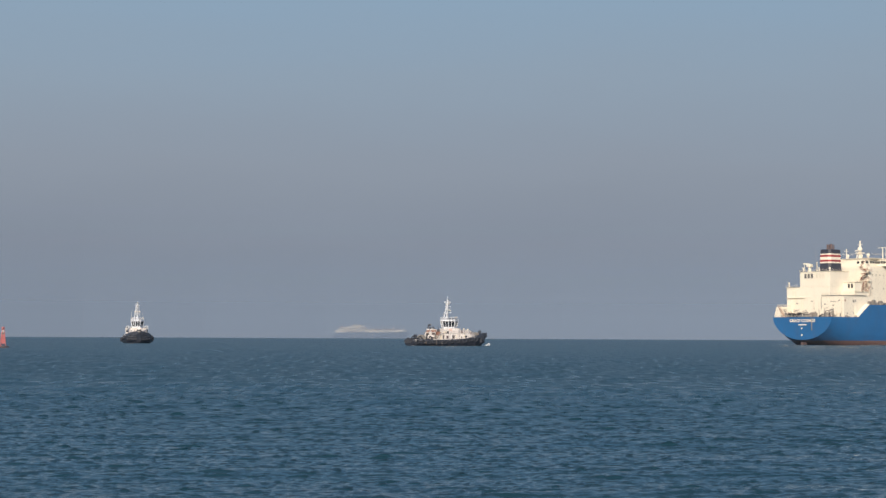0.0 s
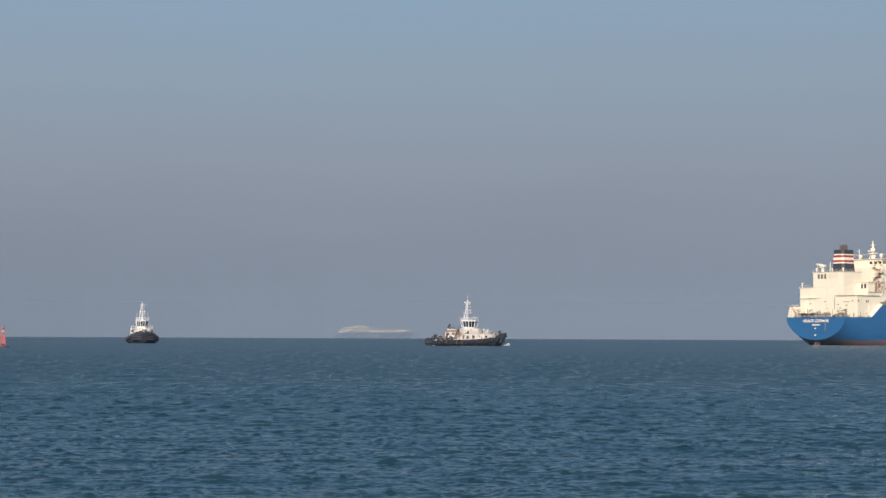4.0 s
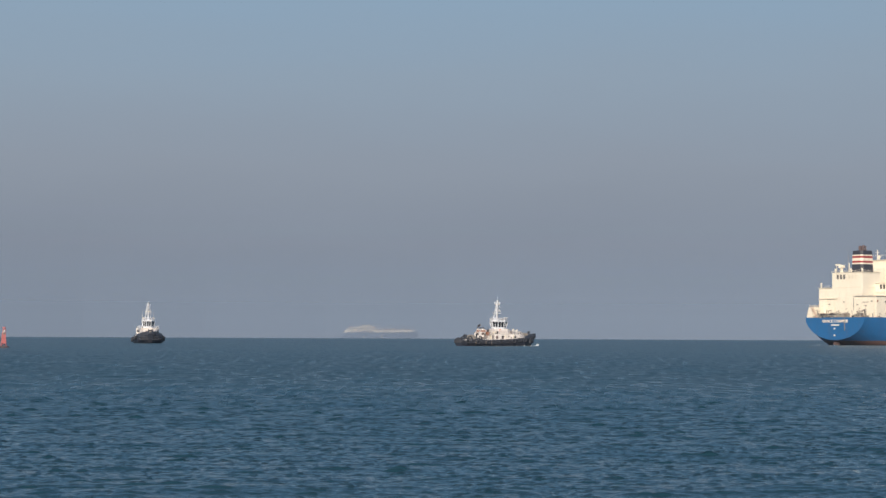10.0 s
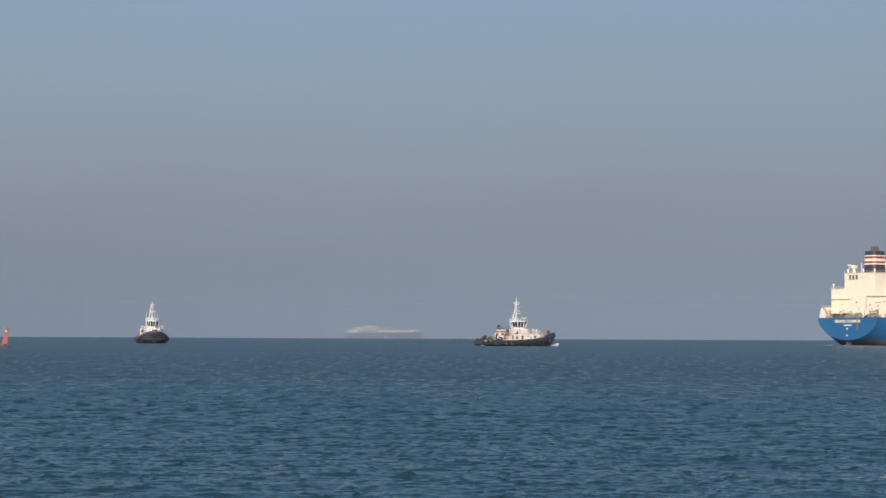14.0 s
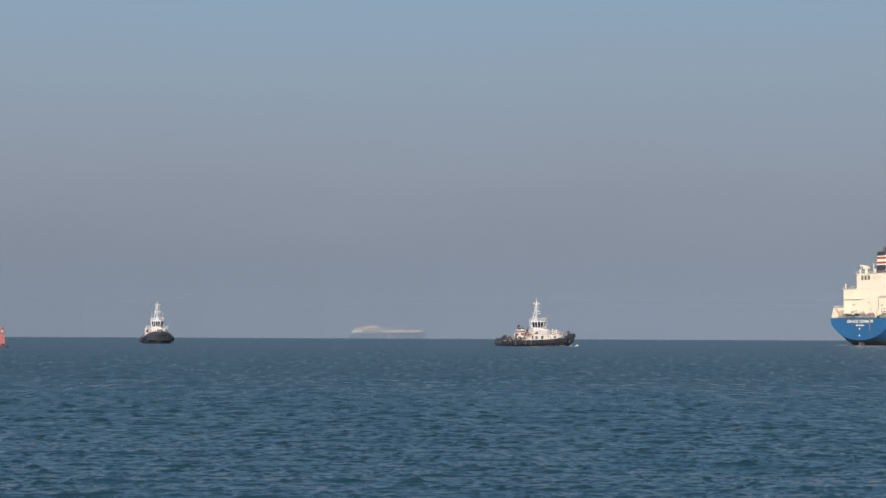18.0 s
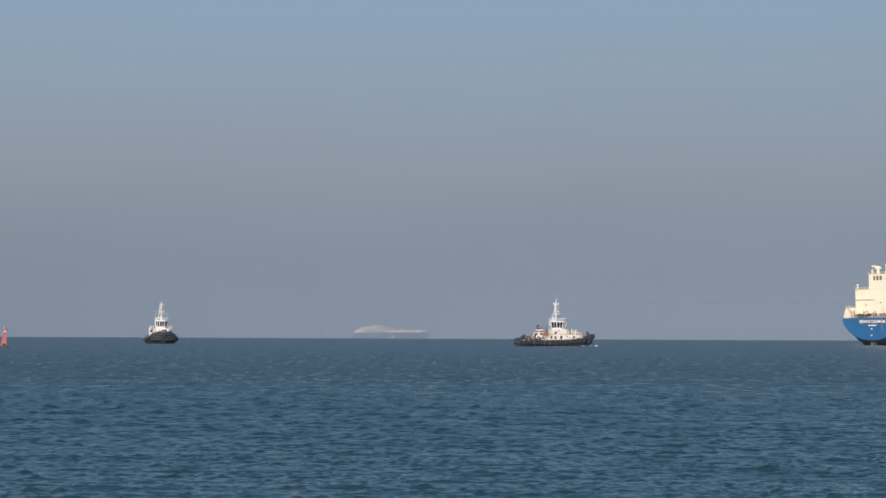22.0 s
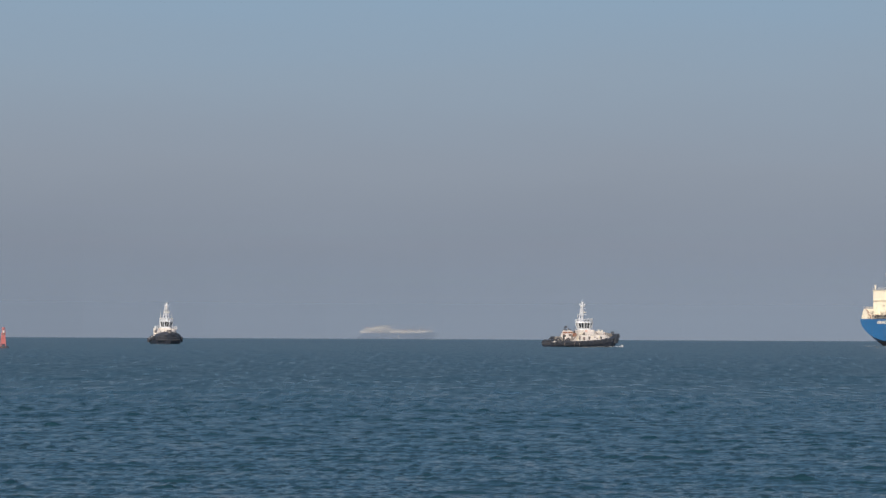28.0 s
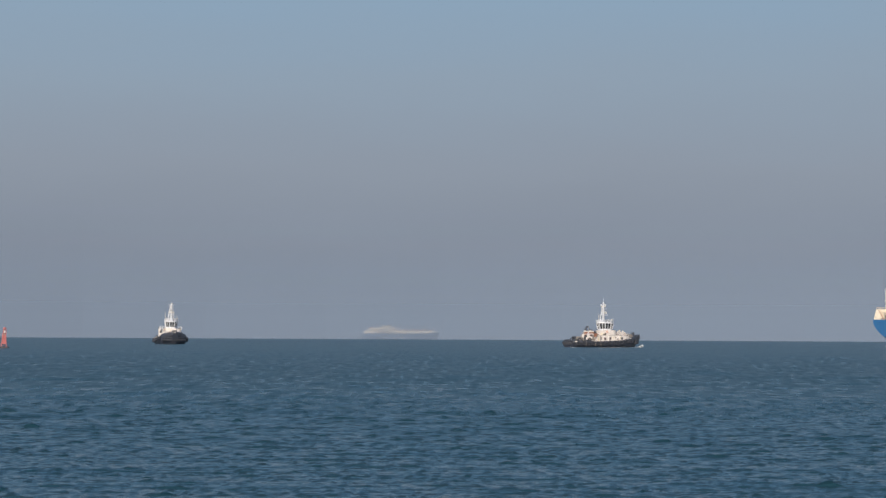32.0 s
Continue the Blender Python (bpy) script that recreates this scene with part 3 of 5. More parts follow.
    for x, y, z0, z1 in ((28.2, -17.8, 27.9, 32.4), (30.6, -18.0, 25.8, 33.5), (33.0, -18.6, 20.6, 30.0)):
        part("post", tube(B(), (x, y, z0), (x, y, z1), 0.16), CREAM, ship)
    for x0, x1, y, z in ((26.0, 33.9, -16.5, 33.6), (27.5, 33.9, -16.8, 38.5)):
        part("walkway", box(B(), x0, x1, y - 1.0, y + 1.0, z, z + 0.15), CREAM, ship)
        part("railing", rails(B(), [(x0, y - 1.0, z + 0.15), (x1, y - 1.0, z + 0.15)], every=2.0, r=0.04), BROWN, ship)
    part("outside_stair", ladder(B(), (1.1, 17.2, 20.3), (1.0, 12.8, 14.4), 1.0), BROWN, ship)
    # pipes, lamps, vents and stairs crowding the gap between casing and block
    rng = random.Random(33)
    for k in range(20):
        y, z, w, h = rng.uniform(-15.6, -4.0), rng.uniform(27.0, 40.5), rng.uniform(0.2, 0.55), rng.uniform(0.25, 0.9)
        if y > -10.4 and z < 39.2:
            y -= 6.0
        part("wall_fitting", box(B(), 33.6, 34.05, y - w, y + w, z, z + h), (GREY, CREAM, STEEL, CREAM, BROWN)[k % 5], ship)
    for k in range(10):
        x, y = rng.uniform(26.5, 33.5), rng.uniform(-19.0, -11.0)
        z0 = 25.7 if k % 2 else 20.6
        part("deck_post", tube(B(), (x, y, z0), (x + rng.uniform(-1.2, 1.2), y + rng.uniform(-1.2, 1.2), z0 + rng.uniform(3.0, 8.5)), 0.13, n=6), (BROWN, STEEL, GREY, CREAM)[k % 4], ship)
    for z in (35.5, 37.6, 39.8):
        part("pipe_run", tube(B(), (33.8, -15.8, z), (33.8, -10.6, z + 0.1), 0.12, n=6), BROWN, ship)
    for k in range(5):
        x, z = rng.uniform(10.8, 19.0), rng.uniform(15.0, 24.6)
        part("wall_fitting", box(B(), x - 0.3, x + 0.3, -19.62, -19.35, z, z + rng.uniform(0.4, 1.3)), (GREY, BROWN, STEEL, DARK)[k % 4], ship)
    for k in range(5):
        y, z = rng.uniform(-18.5, 12.0), rng.uniform(16.5, 24.0)
        part("wall_fitting", box(B(), 9.7, 10.05, y - 0.25, y + 0.25, z, z + rng.uniform(0.3, 0.8)), (CREAM, GREY, STEEL)[k % 3], ship)
    part("outside_stair", ladder(B(), (26, -20.2, 20.6), (22.0, -20.2, 14.4)), CREAM, ship)
    # rails
    for pts in ([(0.6, 19.4, 14.5), (0.6, -19.4, 14.5), (22, -20.9, 14.5)], [(9.9, 19.6, 30.5), (9.9, 10.6, 30.5)], [(9.8, 18.7, 20.1), (1.5, 18.7, 20.1), (1.5, 16.3, 20.1), (9.8, 16.3, 20.1)],
                [(9.9, 10.3, 38.5), (9.9, -10.5, 38.5), (24.6, -10.5, 38.5)], [(9.6, -5, 25.8), (9.6, -19.8, 25.8), (27.3, -19.8, 25.8)],
                [(19.1, -19.2, 27.85), (30.4, -19.2, 27.85)], [(31.5, -21.6, 20.6), (60, -21.6, 20.6)], [(36.6, 14.3, 47.5), (36.6, -14.3, 47.5), (52.6, -14.3, 47.5)]):
        part("railing", rails(B(), pts, every=2.4, r=0.03), CREAM, ship)
    # mooring deck gear
    for x, y, t, k in ((4.5, 11.0, 0.2, 1.15), (6.0, 6.5, 1.5, 1.15), (4.2, 2.0, 0.4, 1.05), (6.8, -2.0, 1.6, 1.3), (13.5, -17.3, 1.2, 1.5), (17.0, -17.6, 0.3, 1.0)):
        winch(ship, x, y, 14.3, t, k)
    for x, y in ((1.6, 15), (1.6, 8), (1.6, -2), (1.6, -8), (1.6, -15), (11, -20.2), (18, -20.4)):
        bm = tube(B(), (x, y - 0.5, 14.3), (x, y - 0.5, 15.4), 0.3, n=8)
        tube(bm, (x, y + 0.5, 14.3), (x, y + 0.5, 15.4), 0.3, n=8)
        part("bollard", bm, GREY, ship)
    for x, y, h in ((2.0, 9.4, 4.4), (3.0, -0.2, 5.4), (2.6, 4.2, 3.6), (5, 13.2, 3.0), (13.5, -18.6, 4.2), (8.5, -6.2, 2.8), (4.0, 7.8, 5.0), (6.5, 4.6, 4.0), (3.2, 12.2, 3.6), (9.0, -1.0, 4.6), (16, -18.4, 3.4)):
        part("davit_post", tube(B(), (x, y, 14.3), (x + 0.6, y + 0.4, 14.3 + h * 0.75), 0.13), DARK, ship)
    # fairleads, pipes, chocks and small posts crowding the mooring deck
    rng = random.Random(21)
    for k in range(84):
        y = rng.choice((rng.uniform(-0.5, 13.5), rng.uniform(-1, 13), rng.uniform(-15.5, -9)))
        x, h = rng.uniform(1.0, 8.5), rng.uniform(1.0, 4.6)
        m = (DARK, GREY, STEEL, DARK, GREY, SOOT)[k % 6]
        if k % 4 == 0:
            part("fairlead", box(B(), x - 0.5, x + 0.5, y - rng.uniform(0.4, 1.0), y + 0.5, 14.3, 14.3 + h * 0.6), m, ship, bevel=0.08)
        elif k % 4 == 1:
            part("deck_pipe", tube(B(), (x, y - 1.4, 14.3 + h), (x + 0.4, y + 1.4, 14.3 + h * 0.9), 0.14, n=6), m, ship)
            part("pipe_stand", tube(B(), (x + 0.2, y, 14.3), (x + 0.2, y, 14.3 + h), 0.1, n=6), m, ship)
        elif k % 4 == 2:
            part("roller_post", tube(B(), (x, y, 14.3), (x + rng.uniform(-0.5, 0.5), y + rng.uniform(-0.8, 0.8), 14.6 + h), 0.12, n=6), m, ship)
        else:
            part("hawser_drum", tube(B(), (x, y - 0.6, 15.0), (x, y + 0.6, 15.0), 0.7, n=12), m, ship)
    part("stern_light_post", tube(B(), (0.6, 0.0, 14.3), (0.6, 0, 19.5), 0.1), CREAM, ship)
    # name on the transom, the port below it as bars, draught marks
    astern = Matrix(((0, 0, -1, -0.10), (-1, 0, 0, -0.35), (0, 1, 0, 11.95), (0, 0, 0, 1)))
    lettering("ship_name", "GRACE COSMOS", WHITE, ship, 17.3, 1.5, astern)
    for i in range(7):
        part("letter_bar", box(B(), -0.16, 0.02, 2.2 - i * 0.78 - 0.62, 2.2 - i * 0.78, 10.2, 10.8), WHITE, ship, "white letter-sized bar")
    for z in (8.3, 4.8):
        part("mark", box(B(), -0.16, 0.05, -0.45, 0.45, z, z + 0.75), WHITE, ship)
    part("rudder_head", box(B(), -0.4, 3.5, -0.6, 0.6, -0.5, 1.5), SOOT, ship, "rust-stained steel rudder head", bevel=0.2)
    part("drain_streak", box(B(), -0.2, 0.0, -7.0, -6.55, 7.6, 14.2), GREY, ship)
    # cargo deck: tank domes, pipe rack, vent masts, manifold, crane, foremast
    for x in (78, 118, 158, 198):
        d = part("tank_dome", tube(B(), (x, 0, 26.4), (x, 0, 29.6), 4.2, 3.8, 16), white, ship)
        v = part("vent_mast", tube(B(), (x + 6, 0, 26.4), (x + 6, 0, 43), 0.55, 0.35, 8), white, ship)
        part("vent_head", tube(B(), (x + 6, 0, 42.6), (x + 6, 0, 44), 0.9, 0.9, 8), white, v)
        part("valve_house", box(B(), x - 7, x - 3, -3, 3, 26.4, 30), white, ship, bevel=0.1)
    for y in (-6.0, -7.2, 6.0, 7.2):
        part("cargo_pipe", tube(B(), (56, y, 28.4), (226, y, 28.4), 0.45), white, ship)
    for i in range(18):
        part("pipe_support", box(B(), 58 + i * 9.6, 58.5 + i * 9.6, -8, 8, 26.4, 28.0), white, ship)
    for s in (-1, 1):
        part("manifold", box(B(), 132, 150, s * 15 - 2, s * 15 + 2, 26.0, 30.5), white, ship, bevel=0.2)
    h = part("compressor_house", box(B(), 58, 70, 4, 15, 26.4, 34), white, ship, bevel=0.15)
    part("roof_slab", box(B(), 57.6, 70.4, 3.6, 15.4, 34, 34.3), CREAM, h)
    for x in (54.5, 140):
        c = part("deck_crane", tube(B(), (x, -10, 26.0), (x, -10, 37), 1.1, 0.9, 10), white, ship)
        part("crane_jib", tube(B(), (x, -10, 36.5), (x + 17, -10, 38.5), 0.6, 0.4), white, c)
    f = part("foremast", tube(B(), (272, 0, 20.6), (272, 0, 39), 0.7, 0.3, 8), white, ship)
    part("mast_platform", box(B(), 270.8, 273.2, -1.6, 1.6, 32, 32.2), white, f)
    for s in (-1, 1):
        winch(ship, 262, s * 6, 20.6, 0.2 * s, 1.4)
    return ship


def storage_carrier(name, paint, white):
    """A regasification ship: house aft, tall process modules ahead of it, then a long low trunk with masts."""
    ship = new(name)
    part("hull", carrier_hull(B()), paint, ship, smooth=35)
    part("main_deck", prism(B(), [(2, -19), (27, -21.5), (230, -21.7), (256, -17.6), (272, -11.5), (284, -3.6), (284, 3.6), (272, 11.5), (256, 17.6), (230, 21.7), (27, 21.5), (2, 19)], 20.0, 20.6), DECK_GREEN, ship)
    trunk = part("trunk_deck", prism(B(), [(136, -20), (262, -18.5), (276, -8), (276, 8), (262, 18.5), (136, 20)], 20.6, 27.6), white, ship, bevel=0.3)
    for i in range(12):
        part("trunk_frame", box(B(), 139 + i * 10.2, 140 + i * 10.2, -20.3, -19.9, 21, 27.2), CREAM, trunk)
    for y in (-9.0, -6.0, 6.0):
        part("cargo_pipe", tube(B(), (138, y, 28.6), (256, y, 28.6), 0.7, n=8), BROWN, trunk)
    # house aft in three steps, with the bridge above
    house = part("accommodation_block", box(B(), 24, 50, -18, 18, 20.6, 31.6), white, ship, bevel=0.3)
    part("lower_house", box(B(), 8, 24, -17, 17, 20.6, 27.4), white, ship, bevel=0.3)
    part("bridge", box(B(), 36, 49, -21, 21, 31.6, 35.0), white, house, bevel=0.2)
    part("bridge_window", box(B(), 35.9, 49.1, -20.6, -20.2, 32.6, 34.0), GLASS, house)
    for k in range(3):
        for i in range(5):
            part("window", box(B(), 27 + i * 4.4, 28.4 + i * 4.4, -18.12, -17.9, 22.4 + k * 3.0, 23.6 + k * 3.0), GLASS, house)
    part("funnel", prism(B(), [(14, -5), (22, -5), (22, 5), (14, 5)], 27.4, 37.4, 0.85, 18, 0), BROWN, ship, bevel=0.3)
    part("mast", tube(B(), (43, 0, 35), (43, 0, 44), 0.7, 0.4, 8), white, house)
    # process modules with their pipework
    rng = random.Random(8)
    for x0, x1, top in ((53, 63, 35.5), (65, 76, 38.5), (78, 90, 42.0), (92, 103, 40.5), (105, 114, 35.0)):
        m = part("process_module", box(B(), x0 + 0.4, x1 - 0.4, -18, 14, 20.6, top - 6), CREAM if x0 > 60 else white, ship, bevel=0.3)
        part("module_frame", box(B(), x0 + 1.5, x1 - 2.0, -14, 10, top - 6, top - 1.2), CREAM, m, bevel=0.2)
        for k in range(5):
            x, y = rng.uniform(x0 + 1, x1 - 1), rng.uniform(-15, 8)
            part("vessel", tube(B(), (x, y, top - 6), (x, y, top - 6 + rng.uniform(3.5, 8.0)), rng.uniform(0.8, 1.6), n=8), (CREAM, white, GREY, BROWN)[k % 4], m)
        for k in range(4):
            z = 22.5 + k * 3.0
            part("pipe_run", tube(B(), (x0 + 0.5, -18.6, z), (x1 - 0.5, -18.6, z + rng.uniform(-0.6, 0.6)), 0.45, n=6), (BROWN, GREY, CREAM, STEEL)[k], m)
        # grey panel painted as a shaded gap in the module's side
        part("shade_panel", box(B(), x0 + 3.0, x0 + 6.0, -18.15, -17.6, 23, 27 + rng.uniform(0, 3)), GREY, m)
    part("pipe_gallery", box(B(), 117, 131, -16, 12, 20.6, 24.0), GREY, ship, bevel=0.2)
    for x, h in ((119, 31), (128, 33)):
        part("loading_arm", tube(B(), (x, -15, 24), (x + 3.5, -15, h), 0.7, 0.5, 8), CREAM, ship)
    # masts, domes and gear along the trunk
    for x in (136, 187, 236):
        v = part("vent_mast", tube(B(), (x, -4, 27.4), (x, -4, 41.5), 0.7, 0.4, 8), white, ship)
        part("vent_head", tube(B(), (x, -4, 40.8), (x, -4, 42.0), 0.8, 0.8, 8), white, v)
    for k, x in enumerate((146, 154, 163, 171, 179, 196, 205, 213, 222, 230, 244, 252)):
        part("deck_gear", box(B(), x - 1.6, x + 1.6 + k % 3, -14, -5, 27.6, 29.6 + 1.1 * (k % 4)), (BROWN, GREY, CREAM, STEEL)[k % 4], ship, bevel=0.1)
    f = part("foremast", tube(B(), (270, 0, 27.4), (270, 0, 39), 0.9, 0.5, 8), white, ship)
    part("mast_platform", box(B(), 268.6, 271.4, -1.6, 1.6, 35, 35.3), white, f)
    # white marks down the side
    for x, w in ((96, 0.5), (137, 0.6), (172, 1.8)):
        part("side_mark", box(B(), x - w, x + w, -22.25, -21.9, 3.5, 17.5), white, ship)
    return ship


carrier = tagged(gas_carrier("gas_carrier", BLUE_HULL, WHITE), "blue-hulled gas carrier with white superstructure and banded funnel, under way", "ship")
far_carrier = tagged(storage_carrier("gas_carrier", GREY_HULL, WHITE), "distant slate-grey gas storage ship in haze on the horizon", "ship")


# ---- harbour tugs ----
def tug_width(x):
    return float(np.interp(x, [0, 1.0, 3, 8, 20, 25, 28, 30, 31], [4.2, 5.3, 5.9, 6.2, 6.2, 5.3, 3.7, 2.1, 0.9]))


def tug_sheer(x):
    return float(np.interp(x, [0, 4, 10, 15, 20, 24, 28, 31], [1.85, 1.8, 1.8, 1.95, 2.3, 2.8, 3.4, 3.8]))


def tug(name, side_stacks=False):
    """A 31 m harbour tug, its midship at the origin, bow towards +x."""
    t = new(name)
    off = -15.2
    xs = [0, 0.6, 1.5, 3, 5, 8, 11, 14, 17, 20, 22.5, 25, 27, 28.5, 29.7, 30.5, 31]
    rows = []
    for x in xs:
        w, top = tug_width(x), tug_sheer(x)
        low = -1.6 + max(0, x - 27) * 0.3 + max(0, 2 - x) * 0.6
        half = []
        for i in range(9):
            f = i / 8
            z = low + (top - low) * f
            b = w * (1 - (1 - f) ** 2.6) ** (1 / 2.6) * (0.90 + 0.10 * f)
            half.append((x + off - (1 - f) * 2.4 * max(0, (x - 24) / 7), b, z))
        rows.append([(q[0], -q[1], q[2]) for q in reversed(half[1:])] + half)
    bm = B()
    vs = sheet(bm, rows)
    bm.faces.new(vs[0])
    bm.faces.new(vs[-1])
    bmesh.ops.remove_doubles(bm, verts=bm.verts[:], dist=0.01)
    part("hull", bm, BLACK_HULL, t, "black tug hull")
    # bulwark leaning slightly inward, with a cap rail
    for s in (-1, 1):
        outer, bm = [], B()
        for x in xs:
            h = float(np.interp(x, [0, 6, 9, 21, 24, 28], [0.55, 0.6, 0.5, 0.5, 0.85, 1.2]))
            w = tug_width(x)
            outer.append([(x + off, s * (w - 0.02), tug_sheer(x) - 0.05), (x + off, s * (w - 0.22), tug_sheer(x) + h),
                          (x + off, s * (w - 0.36), tug_sheer(x) + h), (x + off, s * (w - 0.2), tug_sheer(x) - 0.05)])
        sheet(bm, outer)
        part("bulwark", bm, BLACK_HULL, t)
        rim = B()
        for x, y in zip(xs, xs[1:]):
            tube(rim, (x + off, s * (tug_width(x) + 0.06), tug_sheer(x) - 0.15), (y + off, s * (tug_width(y) + 0.06), tug_sheer(y) - 0.15), 0.2, n=6)
        part("rubbing_strake", rim, RUBBER, t)
        cap = B()
        for k in range(26):
            x0, x1 = 7.5 + k * 0.66, 7.5 + k * 0.66 + 0.42
            tube(cap, (x0 + off, s * (tug_width(x0) - 0.16), tug_sheer(x0) + 0.58), (x1 + off, s * (tug_width(x1) - 0.16), tug_sheer(x1) + 0.58), 0.16, n=5)
        part("cap_rail", cap, TUG_WHITE, t, "worn white cap rail")
        # tyres hung along the side
        for k, x in enumerate((1.6, 3.6, 5.6, 7.6, 9.6, 12.0, 14.6, 17.2, 19.8, 22.4, 24.6)):
            part("tyre", ring(B(), (x + off, s * (tug_width(x) + 0.22), tug_sheer(x) - 0.35 + 0.12 * math.sin(k * 2.3)), (0, s, 0), 0.62, 0.24, 12, 5), RUBBER, t)
        for x in (4.6, 8.6, 10.8):
            part("tyre_chain", tube(B(), (x + off, s * (tug_width(x) + 0.16), 0.55), (x + off, s * (tug_width(x) + 0.12), tug_sheer(x) + 0.2), 0.1, n=5), STEEL, t, "pale scuffed chain")
    bm = B()
    for i in range(9):
        a0, a1 = radians(-75 + i * 150 / 9), radians(-75 + (i + 1) * 150 / 9)
        for z, w in ((1.7, 4.8), (2.6, 4.4), (3.4, 3.8), (4.1, 3.1)):
            tube(bm, (26.1 + off + (2.6 + z * 0.45) * math.cos(a0), w * math.sin(a0), z), (26.1 + off + (2.6 + z * 0.45) * math.cos(a1), w * math.sin(a1), z), 0.5, n=8)
    part("bow_fender", bm, RUBBER, t, "heavy black rubber bow fender")
    for x, y in ((0.5, -3.0), (0.4, -1.2), (0.4, 0.7), (0.5, 2.6), (1.6, -4.6), (3.4, -5.2), (1.6, 4.6), (3.4, 5.2), (5.4, -5.5)):
        part("tyre", ring(B(), (x + off, y, tug_sheer(x) + 0.5), (1, 0.3 * y, 0), 0.45, 0.22, 12, 5), RUBBER, t)
    for x, y, z, r in ((3.2, -3.6, 2.9, 0.55), (6.8, -4.9, 2.9, 0.5), (4.2, 2.4, 2.8, 0.6), (2.0, 0.6, 2.9, 0.5)):
        part("spare_tyre", ring(B(), (x + off, y, z), (0.3, 1, 0.2), r, 0.24, 12, 5), RUBBER, t)
    bm = B()
    for y in (-3, -1.8, -0.6, 0.6, 1.8, 3):
        tube(bm, (off - 0.1, y, 0.9), (off - 0.1, y, 2.1), 0.42, n=8)
    part("stern_fender", bm, RUBBER, t)
    inner = [x for x in xs if x < 26]
    bm = prism(B(), [(x + off, tug_width(x) * (0.94 - max(0, x - 20) * 0.025)) for x in inner] + [(x + off, -tug_width(x) * (0.94 - max(0, x - 20) * 0.025)) for x in reversed(inner)], 1.45, 1.65)
    part("deck", bm, DECK_GREEN, t)
    # white deckhouse, longer at its foot, with a low engine casing behind it
    pts = [(-3.4, -3.5), (5.4, -3.85), (5.4, 3.85), (-3.4, 3.5)]
    dh = part("deckhouse", prism(B(), pts, 1.7, 4.75, 0.95, 3, 0), TUG_WHITE, t, bevel=0.06)
    bm = B()
    lo = [bm.verts.new((x, y, 1.75)) for x, y in ((5.3, -3.8), (8.4, -3.5), (11.0, -2.4), (12.2, -1.2), (12.2, 1.2), (11.0, 2.4), (8.4, 3.5), (5.3, 3.8))]
    hi = [bm.verts.new((x, y, z)) for x, y, z in ((5.3, -3.6, 4.7), (8.2, -3.2, 4.5), (10.3, -2.1, 4.05), (11.2, -1.0, 3.8), (11.2, 1.0, 3.8), (10.3, 2.1, 4.05), (8.2, 3.2, 4.5), (5.3, 3.6, 4.7))]
    for i in range(8):
        j = (i + 1) % 8
        bm.faces.new((lo[i], lo[j], hi[j], hi[i]))
    bm.faces.new(lo[::-1])
    for q in ((0, 1, 6, 7), (1, 2, 5, 6), (2, 3, 4, 5)):
        bm.faces.new([hi[i] for i in q])
    part("forehouse", bm, TUG_WHITE, t, bevel=0.05)
    part("engine_casing", box(B(), -8.6, -3.4, -2.6, 2.6, 1.7, 3.9, 0.1, 0.15), TUG_WHITE, t, bevel=0.06)
    part("casing_hatch", box(B(), -7.8, -6.4, -1.0, 1.0, 3.9, 4.3), GREY, t, bevel=0.04)
    pts = [(-2.0, -2.5), (3.6, -2.7), (4.9, -1.5), (4.9, 1.5), (3.6, 2.7), (-2.0, 2.5)]
    up = part("upper_house", prism(B(), pts, 4.7, 6.5, 0.97, 1, 0), TUG_WHITE, t, bevel=0.06)
    for x, y, w, h in ((5.7, -2.7, 0.34, 2.2), (6.8, -2.3, 0.3, 1.6), (7.7, -1.8, 0.26, 2.0), (8.2, 1.2, 0.4, 1.5), (5.9, 2.6, 0.4, 1.9), (9.1, -0.8, 0.3, 1.2)):
        k = part("vent_trunk", tube(B(), (x, y, 4.2), (x, y, 4.7 + h * 0.75), w * 0.8, w * 0.75, 10), TUG_WHITE, t)
        part("vent_cowl", tube(B(), (x, y, 4.6 + h * 0.75), (x, y, 4.75 + h * 0.8), w * 1.15, w * 0.8, 10), CREAM, k)
    for x in (-2.4, -0.4, 1.6, 3.6, 5.6):
        for s in (-1, 1):
            w = part("porthole", ring(B(), (x, s * (3.58 + x * 0.035), 3.6), (0, 1, 0), 0.2, 0.05, 12, 4), STEEL, dh)
            part("pane", tube(B(), (x, s * 3.4, 3.6), (x, s * (3.58 + x * 0.035), 3.6), 0.18, n=10), GLASS, w)
    for s in (-1, 1):
        part("door", box(B(), -3.5, -3.36, s * 2.9 - 0.4, s * 2.9 + 0.4, 1.9, 3.9), CREAM, dh, bevel=0.02)
        part("house_stair", ladder(B(), (-6.0, s * 3.1, 1.8), (-3.6, s * 3.1, 5.1)), STEEL, t)
    for s in (-1, 1):
        k = part("side_wing", box(B(), -2.6, 0.4, min(s * 3.4, s * 4.7), max(s * 3.4, s * 4.7), 1.65, 4.5, 0.15, 0.1), TUG_WHITE, t, bevel=0.06)
        part("wing_vent", tube(B(), (-1.2, s * 4.1, 4.4), (-1.2, s * 4.1, 5.5), 0.3, 0.34, 8), DARK, k)
        part("wing_vent", box(B(), -2.2, -1.7, s * 4.1 - 0.3, s * 4.1 + 0.3, 4.4, 5.0), GREY, k)
        part("wing_door", box(B(), -2.0, -1.2, s * 4.66 - 0.05, s * 4.66 + 0.08, 1.9, 3.8), SOOT, k)
